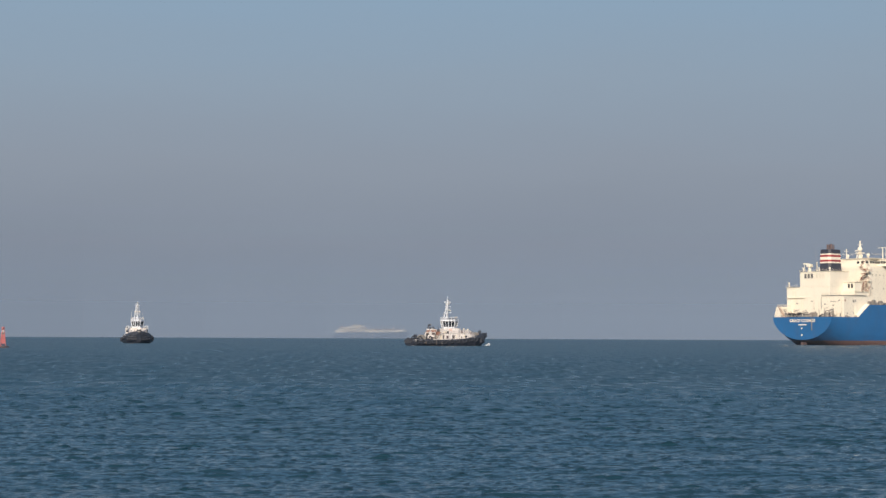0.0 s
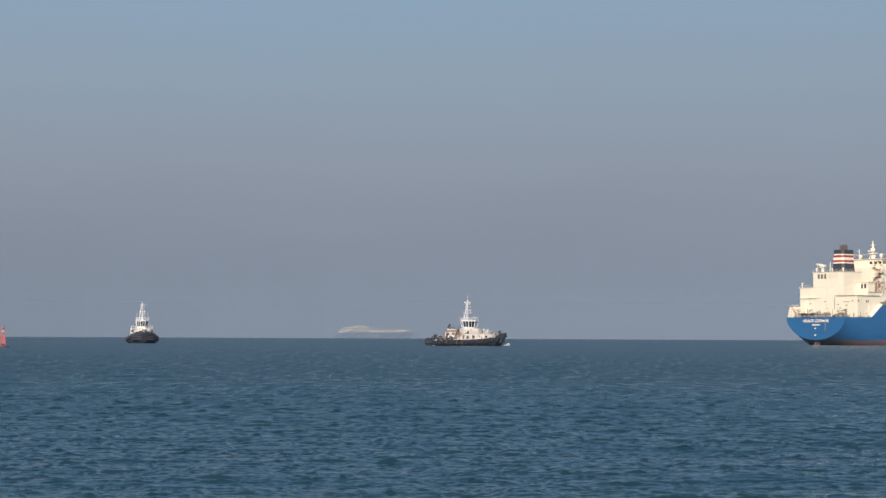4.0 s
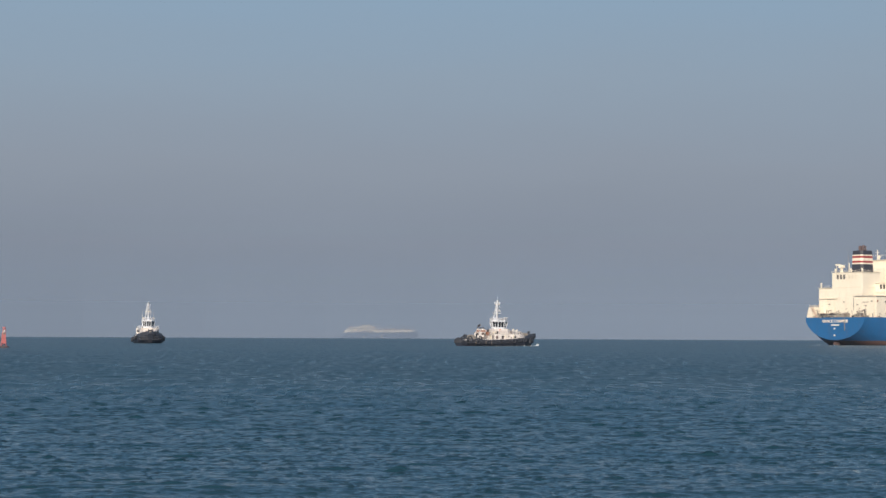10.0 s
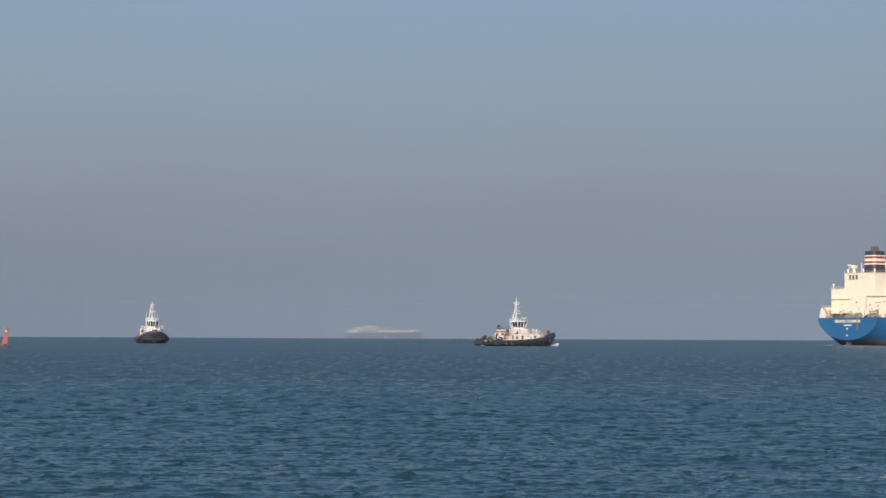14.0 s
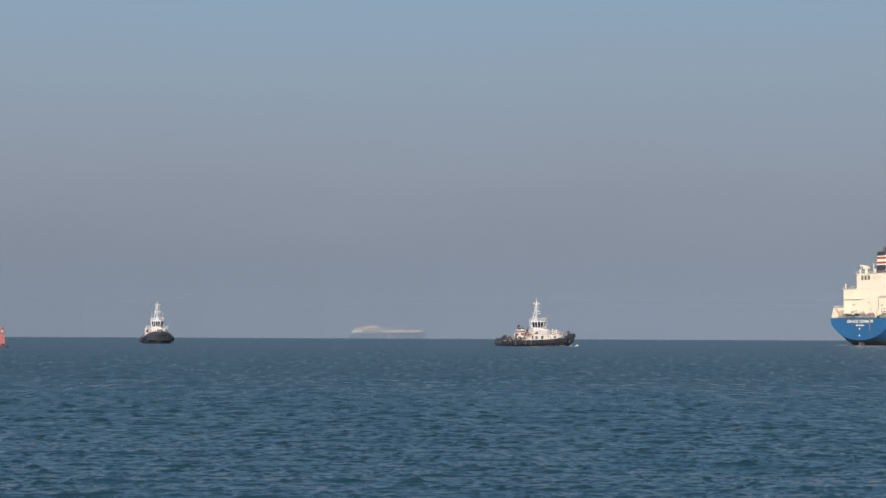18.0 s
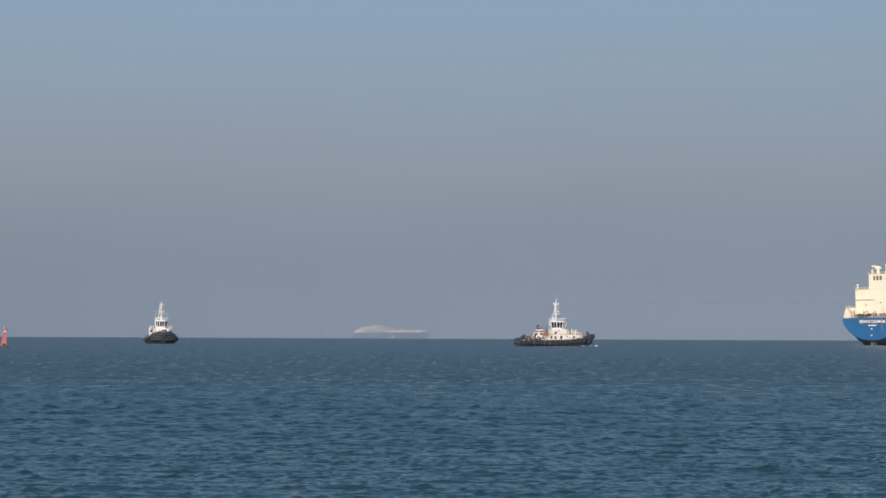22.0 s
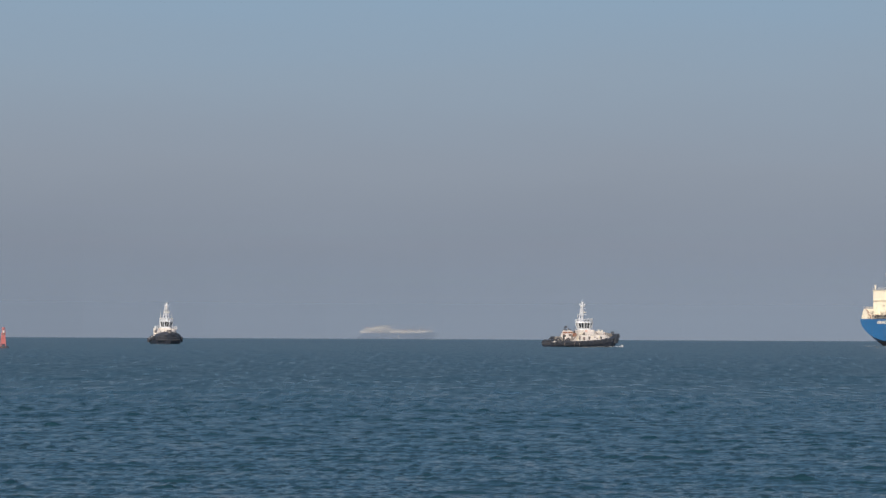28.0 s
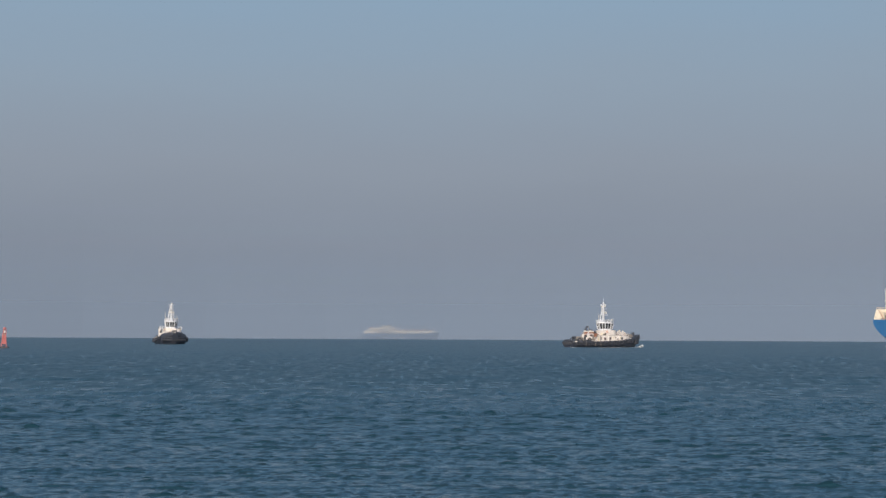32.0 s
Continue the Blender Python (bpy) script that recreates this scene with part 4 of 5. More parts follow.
    for x, y, z, w, h, m in ((-4.4, -2.2, 3.85, 0.55, 1.4, BROWN), (-4.7, 1.6, 3.85, 0.5, 1.7, BROWN), (-3.7, -0.6, 3.85, 0.4, 2.2, DARK), (-5.0, -0.9, 3.85, 0.4, 1.1, BROWN), (-8.3, -1.6, 1.65, 0.5, 2.9, DARK), (-8.9, 1.5, 1.65, 0.6, 2.4, GREY)):
        part("gear_box", box(B(), x - w, x + w, y - w, y + w, z, z + h), m, t, bevel=0.05)
    for y in (-1.5, 1.5):
        part("boat_davit", tube(B(), (-3.9, y * 1.5, 4.7), (-4.6, y * 1.7, 7.4), 0.12, 0.09, 6), DARK, t)
    if side_stacks:
        for s in (-1, 1):
            k = part("side_stack", profile(B(), [(-5.0, 1.65), (-2.9, 1.65), (-3.1, 6.3), (-4.4, 6.5)], s * 4.2 - 0.45, s * 4.2 + 0.45), TUG_WHITE, t, bevel=0.06)
            part("stack_cap", box(B(), -4.3, -3.2, s * 4.2 - 0.38, s * 4.2 + 0.38, 6.3, 7.0), DARK, k, bevel=0.05)
            part("flying_bridge", box(B(), -2.6, 1.6, min(s * 2.4, s * 4.4), max(s * 2.4, s * 4.4), 6.1, 6.25), TUG_WHITE, t)
            part("bridge_rail", rails(B(), [(1.6, s * 2.6, 6.25), (1.6, s * 4.4, 6.25), (-2.6, s * 4.4, 6.25)], 1.0, 1.0, 0.06), TUG_COOL, t)
    # doors standing open, hose boxes and lashings along the house
    for s in (-1, 1):
        for x, w, z0, z1 in ((-2.6, 0.42, 1.9, 4.0), (1.0, 0.38, 1.9, 3.9), (6.2, 0.4, 2.0, 3.8)):
            y = s * (3.52 + 0.035 * x)
            part("doorway", box(B(), x - w, x + w, y - 0.08, y + 0.1, z0, z1), DARK, dh)
        part("hose_box", box(B(), 3.0, 3.7, s * 3.6 - 0.2, s * 3.6 + 0.25, 1.8, 2.9), CREAM, dh, bevel=0.03)
        part("grey_band", box(B(), -3.3, 6.4, s * 3.45 - 0.25, s * 3.45 + 0.3, 4.45, 4.58), GREY, dh)
        part("gear_locker", box(B(), -7.8, -6.2, s * 3.6 - 0.5, s * 3.6 + 0.5, 1.65, 3.3), STEEL, t, bevel=0.05)
        part("gear_locker", box(B(), -6.0, -5.7, s * 2.9 - 0.5, s * 2.9 + 0.5, 1.65, 4.6), GREY, t, bevel=0.05)
    for x, y, h in ((-7.2, 1.2, 1.2), (-5.2, -1.5, 1.8), (-4.4, 0.8, 1.6), (-6.6, -1.8, 0.9)):
        part("ventilator", tube(B(), (x, y, 3.85), (x, y, 3.9 + h), 0.22, 0.28, 8), CREAM, t)
    rng = random.Random(4)
    for k in range(34):
        if k < 18:
            x, z = rng.uniform(4.6, 10.4), 0
            y, z = rng.uniform(-1, 1) * (3.3 - max(0, x - 6.5) * 0.45), 4.65 - max(0, x - 8.2) * 0.26
        else:
            x, y, z = rng.uniform(-8.4, -3.6), rng.uniform(-2.3, 2.3), 3.85
        r, h = rng.uniform(0.12, 0.34), rng.uniform(0.5, 1.5)
        m = (DARK, CREAM, BROWN, GREY, TUG_WHITE, SOOT)[k % 6]
        if k % 2:
            part("deck_fitting", box(B(), x - r, x + r, y - r, y + r, z, z + h * 0.8), m, t, bevel=0.03)
        else:
            part("deck_post", tube(B(), (x, y, z), (x, y, z + h), r * 0.6, r * 0.45, 8), m, t)
    for k in range(9):
        x = -2.9 + k * 1.05
        for s in (-1, 1):
            part("side_fitting", box(B(), x - 0.16, x + 0.16, s * (3.62 + 0.03 * x) - 0.15, s * (3.62 + 0.03 * x) + 0.12, 2.2 + 0.5 * (k % 3), 2.9 + 0.6 * (k % 3)), (GREY, SOOT, CREAM)[k % 3], dh)
    # wheelhouse: eight sides, windows leaning outward all round
    def octo(r, k=1.22):
        return [(0.9 + r * math.cos(radians(22.5 + 45 * i)) * k, r * math.sin(radians(22.5 + 45 * i))) for i in range(8)]
    wh = part("wheelhouse", prism(B(), octo(2.25), 6.4, 7.05, 1.05, 0.9, 0), TUG_COOL, t, bevel=0.03)
    part("window_band", prism(B(), octo(2.3), 7.0, 9.15, 1.18, 0.9, 0), GLASS, wh, "dark wheelhouse glazing")
    for i in range(8):
        a0, a1 = radians(22.5 + 45 * i), radians(67.5 + 45 * i)
        for f in (0.0, 0.5):
            x = (0.9 + 2.87 * (math.cos(a0) * (1 - f) + math.cos(a1) * f), 2.36 * (math.sin(a0) * (1 - f) + math.sin(a1) * f))
            part("window_post", tube(B(), (x[0], x[1], 7.0), (0.9 + (x[0] - 0.9) * 1.18, x[1] * 1.18, 9.1), 0.17 if f == 0 else 0.1, n=6), TUG_COOL, wh)
    part("wheelhouse_roof", prism(B(), octo(3.0), 9.1, 9.6, 0.95, 0.9, 0), TUG_COOL, wh, bevel=0.06)
    bm = B()
    o = octo(2.85)
    rails(bm, [(x, y, 9.55) for x, y in o + o[:1]], 0.95, 1.2, 0.07)
    part("roof_rail", bm, TUG_COOL, wh)
    # fire monitors, chest and horn on the wheelhouse roof
    for y in (-1.7, 1.7):
        f = part("fire_monitor", tube(B(), (2.6, y, 9.55), (2.6, y, 10.35), 0.24, 0.2, 8), TUG_COOL, wh)
        part("monitor_barrel", tube(B(), (2.3, y, 10.35), (3.7, y, 10.75), 0.2, 0.13, 8), TUG_COOL, f)
    part("roof_chest", box(B(), -1.9, -0.6, -1.4, 1.4, 9.55, 10.35), TUG_COOL, wh, bevel=0.06)
    part("horn", tube(B(), (1.6, 0.9, 10.1), (2.3, 0.9, 10.2), 0.1, 0.26, 8), DARK, wh)
    for x, y, r, h, m in ((2.9, 0.6, 0.22, 0.8, DARK), (1.8, -1.6, 0.3, 0.6, GREY), (-0.9, 1.2, 0.26, 1.0, DARK), (-1.3, -0.9, 0.3, 0.8, SOOT), (3.2, -0.9, 0.2, 1.0, GREY)):
        part("roof_fitting", box(B(), x - r, x + r, y - r, y + r, 9.5, 9.5 + h), m, wh, bevel=0.04)
    bm = rails(B(), [(-3.1, 3.2, 4.75), (-3.1, -3.2, 4.75)], 1.0, 1.0, 0.04)
    part("upper_rail", bm, TUG_WHITE, up)
    for s in (-1, 1):
        part("deck_rail", rails(B(), [(-3.1, s * 3.2, 4.75), (5.2, s * 3.5, 4.75), (8.2, s * 3.0, 4.5), (10.2, s * 1.9, 4.05), (11.1, s * 0.9, 3.8)], 1.15, 1.1, 0.055), TUG_WHITE, dh)
    # mast with platforms, scanners, lights and aerials
    m = part("mast", tube(B(), (0.2, 0, 9.6), (0.2, 0, 17.2), 0.42, 0.24, 10), TUG_COOL, t)
    for s in (-1, 1):
        part("mast_leg", tube(B(), (-0.7, s * 1.35, 9.6), (0.0, s * 0.5, 15.6), 0.2, 0.15), TUG_COOL, m)
    for k in range(5):
        z = 10.8 + k * 1.1
        w = 1.15 - 0.11 * k
        part("mast_rung", tube(B(), (-0.15, -w, z), (-0.15, w, z), 0.1), TUG_COOL, m)
    part("mast_platform", box(B(), -0.9, 1.4, -1.1, 1.1, 12.2, 12.4), TUG_COOL, m)
    part("mast_platform", box(B(), -0.5, 1.2, -0.8, 0.8, 14.6, 14.75), TUG_COOL, m)
    part("radar_scanner", box(B(), 0.75, 1.1, -1.3, 1.3, 13.0, 13.3), WHITE, m, bevel=0.05)
    part("radar_scanner", box(B(), -0.6, 1.2, -0.12, 0.12, 15.4, 15.65), WHITE, m, bevel=0.05)
    part("yard", tube(B(), (0.2, -1.0, 15.8), (0.2, 1.0, 15.8), 0.12), TUG_COOL, m)
    part("yard", tube(B(), (-0.9, 0, 15.9), (1.3, 0, 15.9), 0.1), TUG_COOL, m)
    for x, y, z0, z1 in ((0.2, -0.9, 15.8, 16.6), (0.2, 0.9, 15.8, 16.6), (0.2, 0, 17.1, 17.7 if side_stacks else 18.6)):
        part("aerial", tube(B(), (x, y, z0), (x, y, z1), 0.06, 0.04), TUG_COOL, m)
    for z in (13.8, 15.2, 16.0, 16.8):
        part("navigation_light", tube(B(), (0.6, 0, z), (0.6, 0, z + 0.35), 0.2, n=8), GREY, m)
    part("mast_stay", tube(B(), (-1.6, 0, 9.6), (-0.1, 0, 14.4), 0.16, 0.12), TUG_COOL, m)
    part("light_bracket", box(B(), -0.8, 1.1, -0.3, 0.3, 13.5, 13.75), TUG_COOL, m)
    for x in (-0.75, 1.05):
        part("flood_light", box(B(), x - 0.25, x + 0.25, -0.3, 0.3, 15.95, 16.5), TUG_COOL, m, bevel=0.04)
    for y in (-2.2, 2.2):
        s = part("searchlight_post", tube(B(), (2.6, y, 9.6), (2.6, y, 10.5), 0.1), TUG_WHITE, wh)
        part("searchlight", tube(B(), (2.4, y, 10.5), (2.8, y, 10.5), 0.18, 0.22, 10), WHITE, s)
    part("whip_aerial", tube(B(), (-0.6, -2.3, 9.7), (-0.7, -2.3, 13.6), 0.05, 0.02, 5), WHITE, wh)
    part("whip_aerial", tube(B(), (-0.6, 2.3, 9.7), (-0.7, 2.3, 13.0), 0.05, 0.02, 5), WHITE, wh)
    # twin exhaust stacks aft of the wheelhouse
    for s in (-1, 1):
        k = part("exhaust_stack", profile(B(), [(-8.2, 3.85), (-5.4, 3.85), (-5.4, 6.1), (-6.9, 6.4), (-7.6, 5.0)], s * 1.9 - 0.6, s * 1.9 + 0.6), TUG_WHITE, t, bevel=0.08)
        part("stack_band", profile(B(), [(-7.5, 5.2), (-5.36, 5.2), (-5.36, 5.8), (-7.2, 5.8)], s * 1.9 - 0.65, s * 1.9 + 0.65), BROWN, k, "faded red-brown band")
        for x in (-6.6, -5.8):
            part("stack_pipe", tube(B(), (x, s * 1.9, 6.1), (x - 0.25, s * 1.9, 6.9), 0.22, n=8), DARK, k)
        part("stack_grille", box(B(), -7.0, -5.8, s * 2.52 - 0.03, s * 2.52 + 0.03, 4.1, 4.9), SOOT, k)
    # aft gear: winch, towing bitts, crane, life raft, ensign
    bm = tube(B(), (-10.2, -1.2, 2.9), (-10.2, 1.2, 2.9), 0.8, n=14)
    for y in (-1.3, 1.2):
        tube(bm, (-10.2, y, 2.9), (-10.2, y + 0.14, 2.9), 1.25, n=16)
    box(bm, -11.2, -9.2, -1.8, 1.8, 1.7, 2.2)
    box(bm, -10.9, -9.5, 1.4, 2.2, 2.2, 3.7)
    part("towing_winch", bm, GREY, t)
    bm = tube(B(), (-12.6, -1.0, 1.7), (-12.6, -1.0, 4.2), 0.3, n=8)
    tube(bm, (-12.6, 1.0, 1.7), (-12.6, 1.0, 4.2), 0.3, n=8)
    tube(bm, (-12.6, -1.3, 3.7), (-12.6, 1.3, 3.7), 0.26, n=8)
    part("towing_bitt", bm, RUBBER, t)
    c = part("deck_crane", tube(B(), (-6.6, 2.6, 1.7), (-6.6, 2.6, 5.4), 0.28, 0.22), CREAM, t)
    part("crane_jib", tube(B(), (-6.6, 2.6, 5.3), (-8.4, 2.4, 4.6), 0.16, 0.1), GREY, c)
    for s in (-1, 1):
        part("life_raft", tube(B(), (-2.6, s * 2.9, 5.08), (-1.3, s * 2.9, 5.08), 0.34, n=10), WHITE, t)
        part("vent", tube(B(), (7.6, s * 2.0, 4.6), (7.6, s * 2.0, 6.1), 0.3, 0.3), TUG_WHITE, t)
        part("life_ring", ring(B(), (0.4, s * 2.68, 5.9), (0, 1, 0), 0.34, 0.09, 12, 5), ORANGE, up)
    st = part("ensign_staff", tube(B(), (-5.8, 0, 3.9), (-6.4, 0, 8.3), 0.06), STEEL, t)
    bm = B()
    sheet(bm, [[(-6.45 - 0.25 * i, 0.07 * math.sin(i * 1.4), 8.2 - 0.1 * i), (-6.40 - 0.25 * i, 0.07 * math.sin(i * 1.4 + 0.3), 7.5 - 0.14 * i)] for i in range(6)])
    part("ensign", bm, NAVY, st, "small dark flag")
    bm = tube(B(), (11.6, -1.0, 2.6), (11.6, 1.0, 2.6), 0.6, n=12)
    for y in (-1.1, 1.0):
        tube(bm, (11.6, y, 4.1), (11.6, y + 0.12, 4.1), 1.0, n=14)
    tube(bm, (11.6, -1.0, 4.1), (11.6, 1.0, 4.1), 0.55, n=12)
    part("bow_winch", bm, GREY, t)
    bm = tube(B(), (13.2, -0.7, 3.5), (13.2, -0.7, 5.8), 0.22, n=8)
    tube(bm, (13.2, 0.7, 3.5), (13.2, 0.7, 5.8), 0.22, n=8)
    tube(bm, (13.2, -0.9, 5.4), (13.2, 0.9, 5.4), 0.2, n=8)
    part("bow_staple", bm, RUBBER, t)
    return t


near_tug = tagged(tug("tugboat"), "black and white harbour tug under way, tyres along its side", "tugboat", "harbour tugs")
bow_tug = tagged(tug("tugboat", True), "black and white harbour tug with side stacks, slowly swinging", "tugboat", "harbour tugs")
bow_tug.scale = (1.05, 1.05, 1.05)


# foam at the cutwater and along the side of the tug under way
def foam_patch(name, n, length, width, height, seed):
    """Broken foam: a heap at x = 0 that runs out aft, thinner and lower."""
    rng = random.Random(seed)
    bm = B()
    for _ in range(n):
        f = rng.random() ** 1.6
        x, y = -f * length, rng.uniform(-1, 1) * width * (0.3 + 0.7 * f)
        r = rng.uniform(0.06, 0.2) * (1 - 0.45 * f)
        bmesh.ops.create_icosphere(bm, subdivisions=1, radius=r, matrix=Matrix.Translation((x, y, height * (1 - f) ** 2 * rng.random() ** 1.5)) @ Matrix.Diagonal((1.8, 1.5, 0.7, 1)))
    return new(name, mesh_of(name, bm, FOAM, smooth=True))


bow_wave = tagged(foam_patch("bow_wave", 170, 5.0, 1.3, 1.25, 5), "white foam curling at the tug's bow", "foam", kind="stuff")
def foam_streaks(name, n, spread, depth, seed, size):
    """Thin low lines of broken foam lying on the water, drawn out along x."""
    rng = random.Random(seed)
    bm = B()
    for _ in range(n):
        cx, cy, k = rng.uniform(*spread), rng.uniform(*depth), rng.randint(5, 11)
        for i in range(k):
            x = cx + (i - k / 2) * size * rng.uniform(0.7, 1.3)
            bmesh.ops.create_icosphere(bm, subdivisions=1, radius=1.0, matrix=Matrix.Translation((x, cy + rng.uniform(-1.5, 1.5), 0.05)) @ Matrix.Diagonal((size * rng.uniform(0.2, 0.6), 0.4, rng.uniform(0.02, 0.06), 1)))
    return new(name, mesh_of(name, bm, FOAM, smooth=True))


stern_wake = tagged(foam_streaks("stern_wake", 4, (-13, 4), (-4, 1), 9, 0.8), "thin white wake at the gas carrier's stern", "foam", kind="stuff")
hull_wash = tagged(foam_streaks("hull_wash", 8, (6, 62), (-23.6, -22.6), 12, 1.8), "broken line of wash along the gas carrier's side", "foam", kind="stuff")
side_wash = tagged(foam_patch("side_wash", 34, 15.0, 0.6, 0.15, 6), "thin line of white wash along the tug's waterline", "foam", kind="stuff")


stern_wash = tagged(foam_patch("stern_wash", 40, 4.0, 2.6, 0.35, 7), "small patch of wash under the tug's stern", "foam", kind="stuff")


# ---- red channel buoy ----
def channel_buoy():
    b = new("channel_buoy")
    bm = tube(B(), (0, 0, -0.8), (0, 0, 0.75), 1.55, 1.6, 24)
    tube(bm, (0, 0, 0.75), (0, 0, 1.05), 1.6, 1.25, 24)
    part("float", bm, BUOY_DARK, b, "dark weathered steel float")
    part("fender_ring", ring(B(), (0, 0, 0.45), (0, 0, 1), 1.62, 0.12, 24, 6), RUBBER, b)
    for i in range(4):
        a = radians(45 + 90 * i)
        part("tower_leg", tube(B(), (0.9 * math.cos(a), 0.9 * math.sin(a), 1.0), (0.52 * math.cos(a), 0.52 * math.sin(a), 4.5), 0.09, 0.07), BUOY_RED, b)
        a2 = radians(135 + 90 * i)
        for z0, z1 in ((1.1, 2.2), (2.2, 3.3), (3.3, 4.3)):
            r0, r1 = 0.9 - (z0 - 1) * 0.108, 0.9 - (z1 - 1) * 0.108
            part("brace", tube(B(), (r0 * math.cos(a), r0 * math.sin(a), z0), (r1 * math.cos(a2), r1 * math.sin(a2), z1), 0.05), BUOY_RED, b)
        p0, p1 = Vector((0.9 * math.cos(a), 0.9 * math.sin(a), 0)), Vector((0.9 * math.cos(a2), 0.9 * math.sin(a2), 0))
        bm = B()
        v = [bm.verts.new(p) for p in (p0 + Vector((0, 0, 1.7)), p1 + Vector((0, 0, 1.7)), p1 * 0.7 + Vector((0, 0, 4.0)), p0 * 0.7 + Vector((0, 0, 4.0)))]
        w = [bm.verts.new(q.co * 0.96) for q in v]
        for q in w:
            q.co.z /= 0.96
        bm.faces.new(v)
        bm.faces.new(w[::-1])
        for i0 in range(4):
            j0 = (i0 + 1) % 4
            bm.faces.new((v[i0], w[i0], w[j0], v[j0]))
        part("day_panel", bm, BUOY_RED, b)
    part("lantern_deck", tube(B(), (0, 0, 4.45), (0, 0, 4.55), 0.6, n=16), BUOY_RED, b)
    lan = part("lantern", tube(B(), (0, 0, 4.55), (0, 0, 5.25), 0.33, 0.3, 14), LENS, b, "pale lantern lens")
    part("lantern_cap", tube(B(), (0, 0, 5.2), (0, 0, 5.6), 0.34, 0.1, 12), BUOY_RED, lan)
    for i in range(3):
        a = radians(120 * i)
        part("topmark_stay", tube(B(), (0.5 * math.cos(a), 0.5 * math.sin(a), 4.5), (0.4 * math.cos(a), 0.4 * math.sin(a), 5.75), 0.07, n=5), BUOY_RED, b)
    part("topmark", tube(B(), (0, 0, 5.6), (0, 0, 6.0), 0.42, 0.36, 14), BUOY_RED, b, "red can topmark")
    part("radar_reflector", box(B(), -0.25, 0.25, -0.25, 0.25, 4.02, 4.4), STEEL, b)
    return b


buoy = tagged(channel_buoy(), "red lattice channel buoy with lantern, rocking on the water", "buoy")



# ---- tiny boat on the horizon ----
def small_boat():
    b = new("fishing_boat")
    xs = [-3, -2.4, 0, 1.6, 2.6, 3.2]
    ws = [1.0, 1.1, 1.2, 1.0, 0.6, 0.1]
    rows = [[(x, -w, 0.8 + 0.03 * x * x), (x, -w * 0.7, -0.4), (x, w * 0.7, -0.4), (x, w, 0.8 + 0.03 * x * x)] for x, w in zip(xs, ws)]
    bm = B()
    vs = sheet(bm, rows)
    bm.faces.new(vs[0])
    bm.faces.new(vs[-1])
    part("hull", bm, BLACK_HULL, b)
    part("deck", box(B(), -2.8, 2.0, -0.8, 0.8, 0.6, 0.7), CREAM, b)
    c = part("cabin", box(B(), -1.6, 0.7, -0.8, 0.8, 0.7, 2.6, 0.1, 0.1), TUG_COOL, b, bevel=0.05)
    for y in (-0.35, 0.35):
        part("window", box(B(), 0.58, 0.70, y - 0.25, y + 0.25, 1.7, 2.3), GLASS, c)
    part("mast", tube(B(), (-0.8, 0, 2.5), (-0.8, 0, 4.2), 0.05), WHITE, c)
    return b


boat = tagged(small_boat(), "tiny dark-hulled fishing boat with white cabin, far out", "boat")
boat.scale = (1.6, 1.6, 1.6)
other_boat = tagged(copy_thing(boat, Matrix()), "tiny fishing boat, a pale speck on the horizon", "boat", "far fishing boats")
tagged(boat, group="far fishing boats")
other_boat.scale = (1.4, 1.4, 1.4)


# ---- translucent sheets standing in for sea haze, thinning with height ----
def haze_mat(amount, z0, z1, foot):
    """Pale see-through skin that paints haze: amount at the height z0, gone at z1, rising from nothing within foot
    metres of the sea.
    """
    m = bpy.data.materials.new("painted_haze")
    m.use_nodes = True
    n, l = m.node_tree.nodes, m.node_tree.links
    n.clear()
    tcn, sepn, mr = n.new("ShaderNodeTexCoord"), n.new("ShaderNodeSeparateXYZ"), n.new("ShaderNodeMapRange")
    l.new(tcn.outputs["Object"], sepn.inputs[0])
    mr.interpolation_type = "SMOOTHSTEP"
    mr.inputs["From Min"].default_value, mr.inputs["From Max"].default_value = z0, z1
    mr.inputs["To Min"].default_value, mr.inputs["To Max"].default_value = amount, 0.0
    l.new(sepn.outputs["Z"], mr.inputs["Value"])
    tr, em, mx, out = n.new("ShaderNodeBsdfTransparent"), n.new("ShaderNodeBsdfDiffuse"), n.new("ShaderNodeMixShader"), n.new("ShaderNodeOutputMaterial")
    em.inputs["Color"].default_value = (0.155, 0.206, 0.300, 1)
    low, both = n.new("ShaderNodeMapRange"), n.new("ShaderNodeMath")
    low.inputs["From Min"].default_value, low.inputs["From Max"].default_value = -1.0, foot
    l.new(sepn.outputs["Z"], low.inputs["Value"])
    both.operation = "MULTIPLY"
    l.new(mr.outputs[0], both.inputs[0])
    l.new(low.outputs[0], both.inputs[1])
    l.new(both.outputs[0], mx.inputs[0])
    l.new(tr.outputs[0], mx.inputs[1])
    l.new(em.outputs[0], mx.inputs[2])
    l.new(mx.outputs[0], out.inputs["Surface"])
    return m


# far sheet pales the horizon ship; near one is added to lift dark hulls
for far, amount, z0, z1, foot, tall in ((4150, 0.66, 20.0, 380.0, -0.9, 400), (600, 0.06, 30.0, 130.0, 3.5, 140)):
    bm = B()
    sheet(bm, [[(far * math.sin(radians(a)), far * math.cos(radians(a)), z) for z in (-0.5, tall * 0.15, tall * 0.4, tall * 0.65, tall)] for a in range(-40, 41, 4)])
    haze = tagged(new("haze_sheet", mesh_of("haze_sheet", bm, haze_mat(amount, z0, z1, foot))), "pale grey-blue translucent sheet imitating sea haze", "haze", kind="structure")


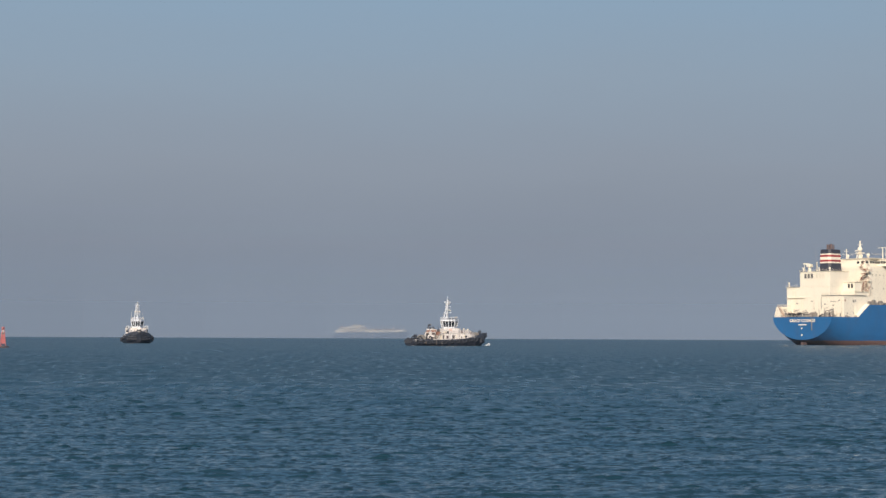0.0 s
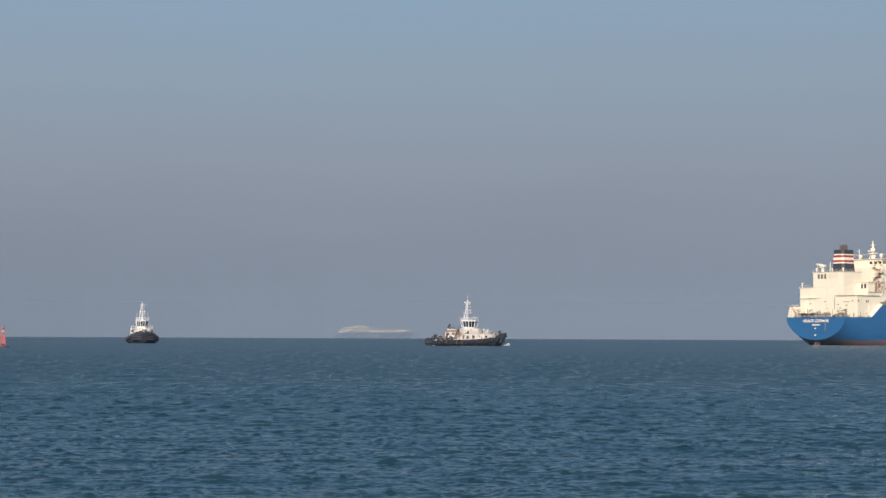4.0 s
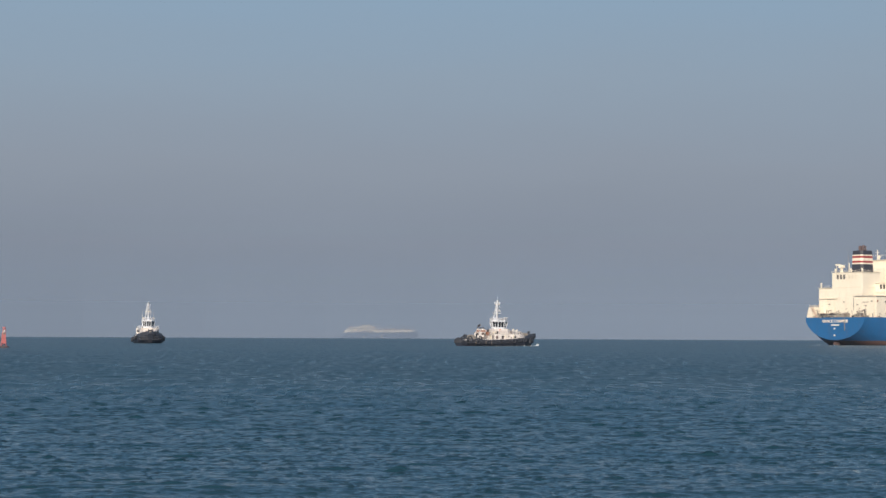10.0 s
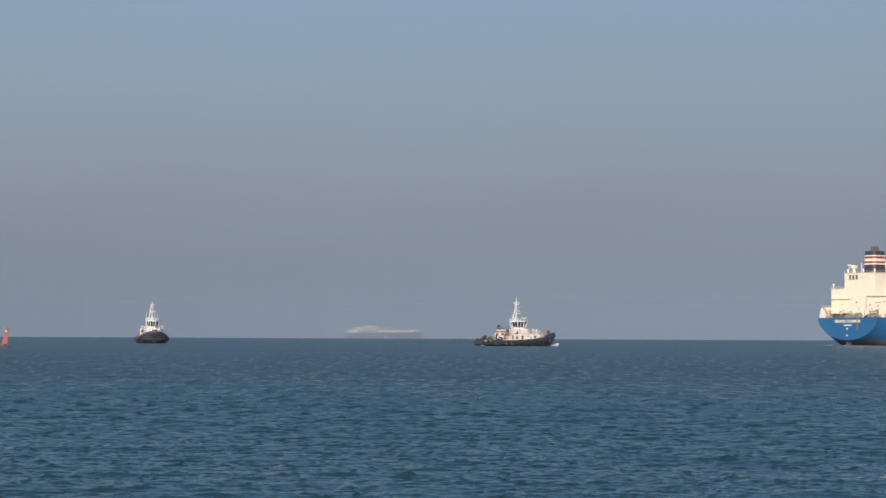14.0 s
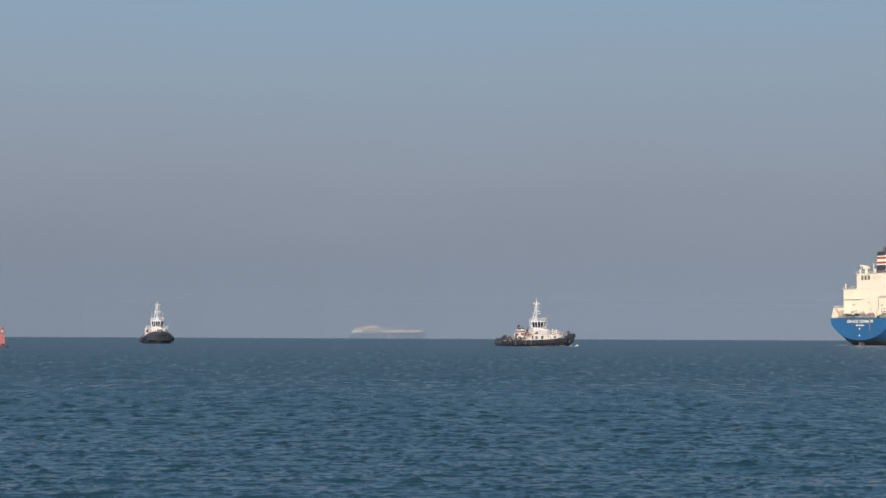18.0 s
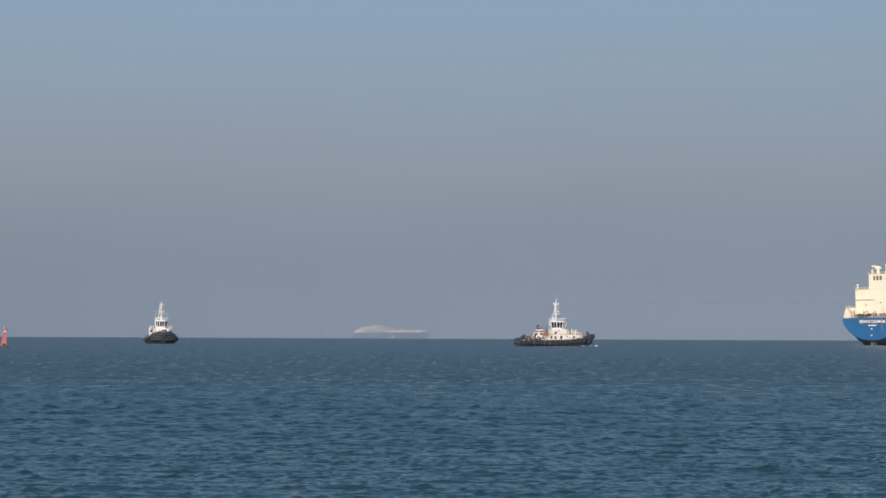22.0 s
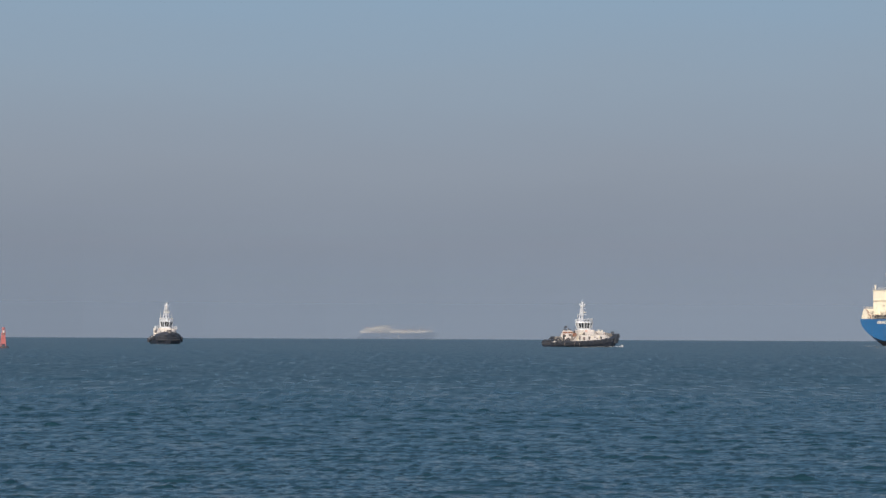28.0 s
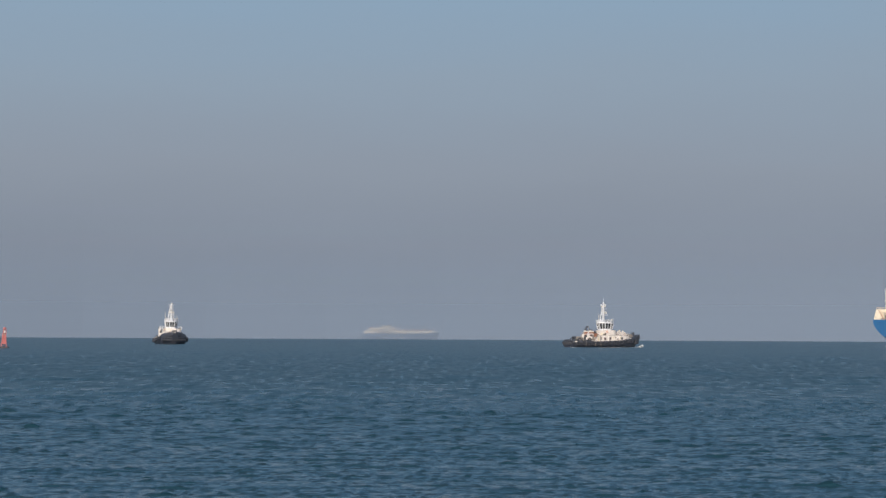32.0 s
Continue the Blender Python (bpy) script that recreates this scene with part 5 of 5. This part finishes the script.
# ---- what moves ----
def motions():
    # wave sheets roll in towards the shore at their own pace and slant
    walk(waves_a, [(0.0, pose(0, 0, 0)), (32.0, pose(1.6, -13, 0))])
    walk(waves_b, [(0.0, pose(0, 0, 0)), (32.0, pose(-3.6, -9, 0))])
    # carrier leaving under way, drawing off
    walk(carrier, [(t, pose(x, y, 0.0, 0, 0, 36.0)) for t, x, y in CARRIER])
    walk(stern_wake, [(t, pose(x - 4.0, y - 3.0, 0.0, 0, 0, 6.0)) for t, x, y in CARRIER])
    walk(hull_wash, [(t, pose(x, y, 0.0, 0, 0, 36.0)) for t, x, y in CARRIER])
    walk(far_carrier, [(t, pose(x, y, -5.5, 0, 0, FAR_TURN)) for t, x, y in FAR])
    rows, bow_rows, wash_rows, stern_rows = [], [], [], []
    for t, x, y, turn, pitch in TUG:
        m = pose(x, y, 0.0, 0, pitch, turn)
        lift = float(np.interp(t, [0, 3, 6, 7.5, 9, 11, 13, 14.5, 16, 18, 20, 21, 22, 24, 26, 28, 29, 31, 32], [0, -0.05, 0.2, -0.3, -0.4, -0.1, 0.2, 0.2, -0.2, -0.4, 0.1, -0.3, -0.5, -0.35, -0.3, -0.35, -0.2, 0, 0]))
        rows.append((t, m))
        bow_rows.append((t, pose(x, y, 0, 0, 0, turn) @ pose(16.2, -2.3, -0.15 + lift)))
        stern_rows.append((t, pose(x, y, 0, 0, 0, turn) @ pose(-14.4, -3.4, -0.2 + 0.5 * lift)))
        wash_rows.append((t, pose(x, y, 0, 0, 0, turn) @ pose(12.5, -5.3, -0.05 - 0.4 * lift)))
    walk(near_tug, rows)
    walk(bow_wave, bow_rows)
    walk(side_wash, wash_rows)
    walk(stern_wash, stern_rows)
    walk(bow_tug, [(t, pose(x, y, 0.0, roll, 0, turn)) for t, x, y, turn, roll in BOW_TUG])
    walk(buoy, [(t, pose(x + 0.15, 440.0, -0.65, 1.5 * math.sin(t), lean, 20)) for t, x, lean in BUOY])
    walk(other_boat, [(0.0, pose(-318.5, 4190, 0, 0, 0, 60)), (32.0, pose(-327.0, 4190, 0, 0, 0, 60))])
    walk(boat, [(0.0, pose(633, 4200, 0, 0, 0, 170)), (32.0, pose(614.5, 4200, 0, 0, 0, 170))])

# seconds, place, turn and sway of each moving thing
CARRIER = [
    (0, 186.47, 880),
    (3, 192.35, 883),
    (6, 198.23, 886),
    (9, 203.85, 889),
    (12, 209.6, 892),
    (14.5, 214.24, 894.5),
    (17, 218.93, 897),
    (20, 224.6, 900),
    (23, 230.13, 903),
    (25.5, 234.87, 905.5),
    (28, 239.5, 908),
    (30, 243.45, 910),
    (32, 247.27, 912),
]
FAR = [
    (0, -281.6, 4587),
    (8, -262.2, 4587),
    (16, -242.9, 4587),
    (24, -223.5, 4587),
    (32, -204.1, 4587),
]
FAR_TURN = -48.0
TUG = [
    (0, 1.69, 632.0, 21.5, 0),
    (3, 7.29, 633.9, 21.0, 0),
    (6, 12.93, 635.8, 20.5, 0.6),
    (7.5, 15.63, 636.9, 20.5, -1.2),
    (9, 18.34, 637.8, 20.5, 0.2),
    (10.5, 21.22, 638.8, 20.2, 0.8),
    (12.5, 25.05, 639.9, 19.9, -0.7),
    (13.5, 26.96, 640.6, 19.8, -0.8),
    (15, 29.82, 641.6, 19.5, 0.3),
    (16.5, 32.69, 642.6, 18.6, 0.8),
    (18, 35.51, 643.5, 17.8, 0.1),
    (20, 39.23, 644.7, 16.0, -0.6),
    (20.8, 40.69, 645.2, 16.2, 1.2),
    (22, 42.90, 646.0, 16.5, 0.8),
    (23, 44.74, 646.6, 17.5, -0.8),
    (24.5, 47.52, 647.5, 19.0, -1.2),
    (25.3, 49.01, 648.1, 19.8, 0.7),
    (26.5, 51.06, 648.8, 21.0, -0.2),
    (28, 53.58, 649.7, 22.5, -0.8),
    (29, 55.53, 650.3, 23.0, -0.7),
    (30, 57.49, 651.0, 23.5, 0.3),
    (31, 59.65, 651.6, 23.5, 0.2),
    (32, 61.66, 652.2, 23.5, 0),
]
BOW_TUG = [
    (0, -134.56, 748, -76.7, 0),
    (3, -132.65, 747.1, -76.6, -0.8),
    (5.5, -131.77, 746.4, -76.4, 0.9),
    (7, -131.44, 745.9, -76.3, 0.4),
    (9, -129.85, 745.3, -76.2, -0.9),
    (11, -128.75, 744.7, -76.1, 1.2),
    (14.5, -126.95, 743.6, -75.9, 0),
    (17, -125.34, 742.9, -75.8, -0.1),
    (19, -124.62, 742.3, -75.6, -0.5),
    (20.5, -124.05, 741.9, -75.5, 1.2),
    (23, -122.2, 741.1, -75.4, -1.2),
    (25.5, -121.21, 740.4, -75.3, 1.2),
    (28, -120.71, 739.6, -75, -1.2),
    (30, -119.51, 739, -74.9, 1.2),
    (32, -118.3, 738.4, -74.8, -0.8),
]
BUOY = [
    (0, -114.02, -0.6),
    (3, -114.02, -0.6),
    (6, -114.02, -0.6),
    (7.5, -113.94, 1.2),
    (9.2, -113.83, 4.1),
    (10, -113.94, 1.2),
    (11.3, -114.17, -4.4),
    (12.3, -114.09, -2.5),
    (14, -113.77, 5.6),
    (15.5, -113.99, 0),
    (17.2, -114.14, -3.8),
    (18.5, -114.04, -1.2),
    (20.7, -113.86, 3.4),
    (22, -113.87, 3.1),
    (23.5, -114.01, -0.4),
    (25, -113.98, 0.3),
    (26.5, -113.87, 3.1),
    (28, -113.99, 0),
    (30, -113.99, 0),
    (32, -113.92, 1.9),
]

motions()
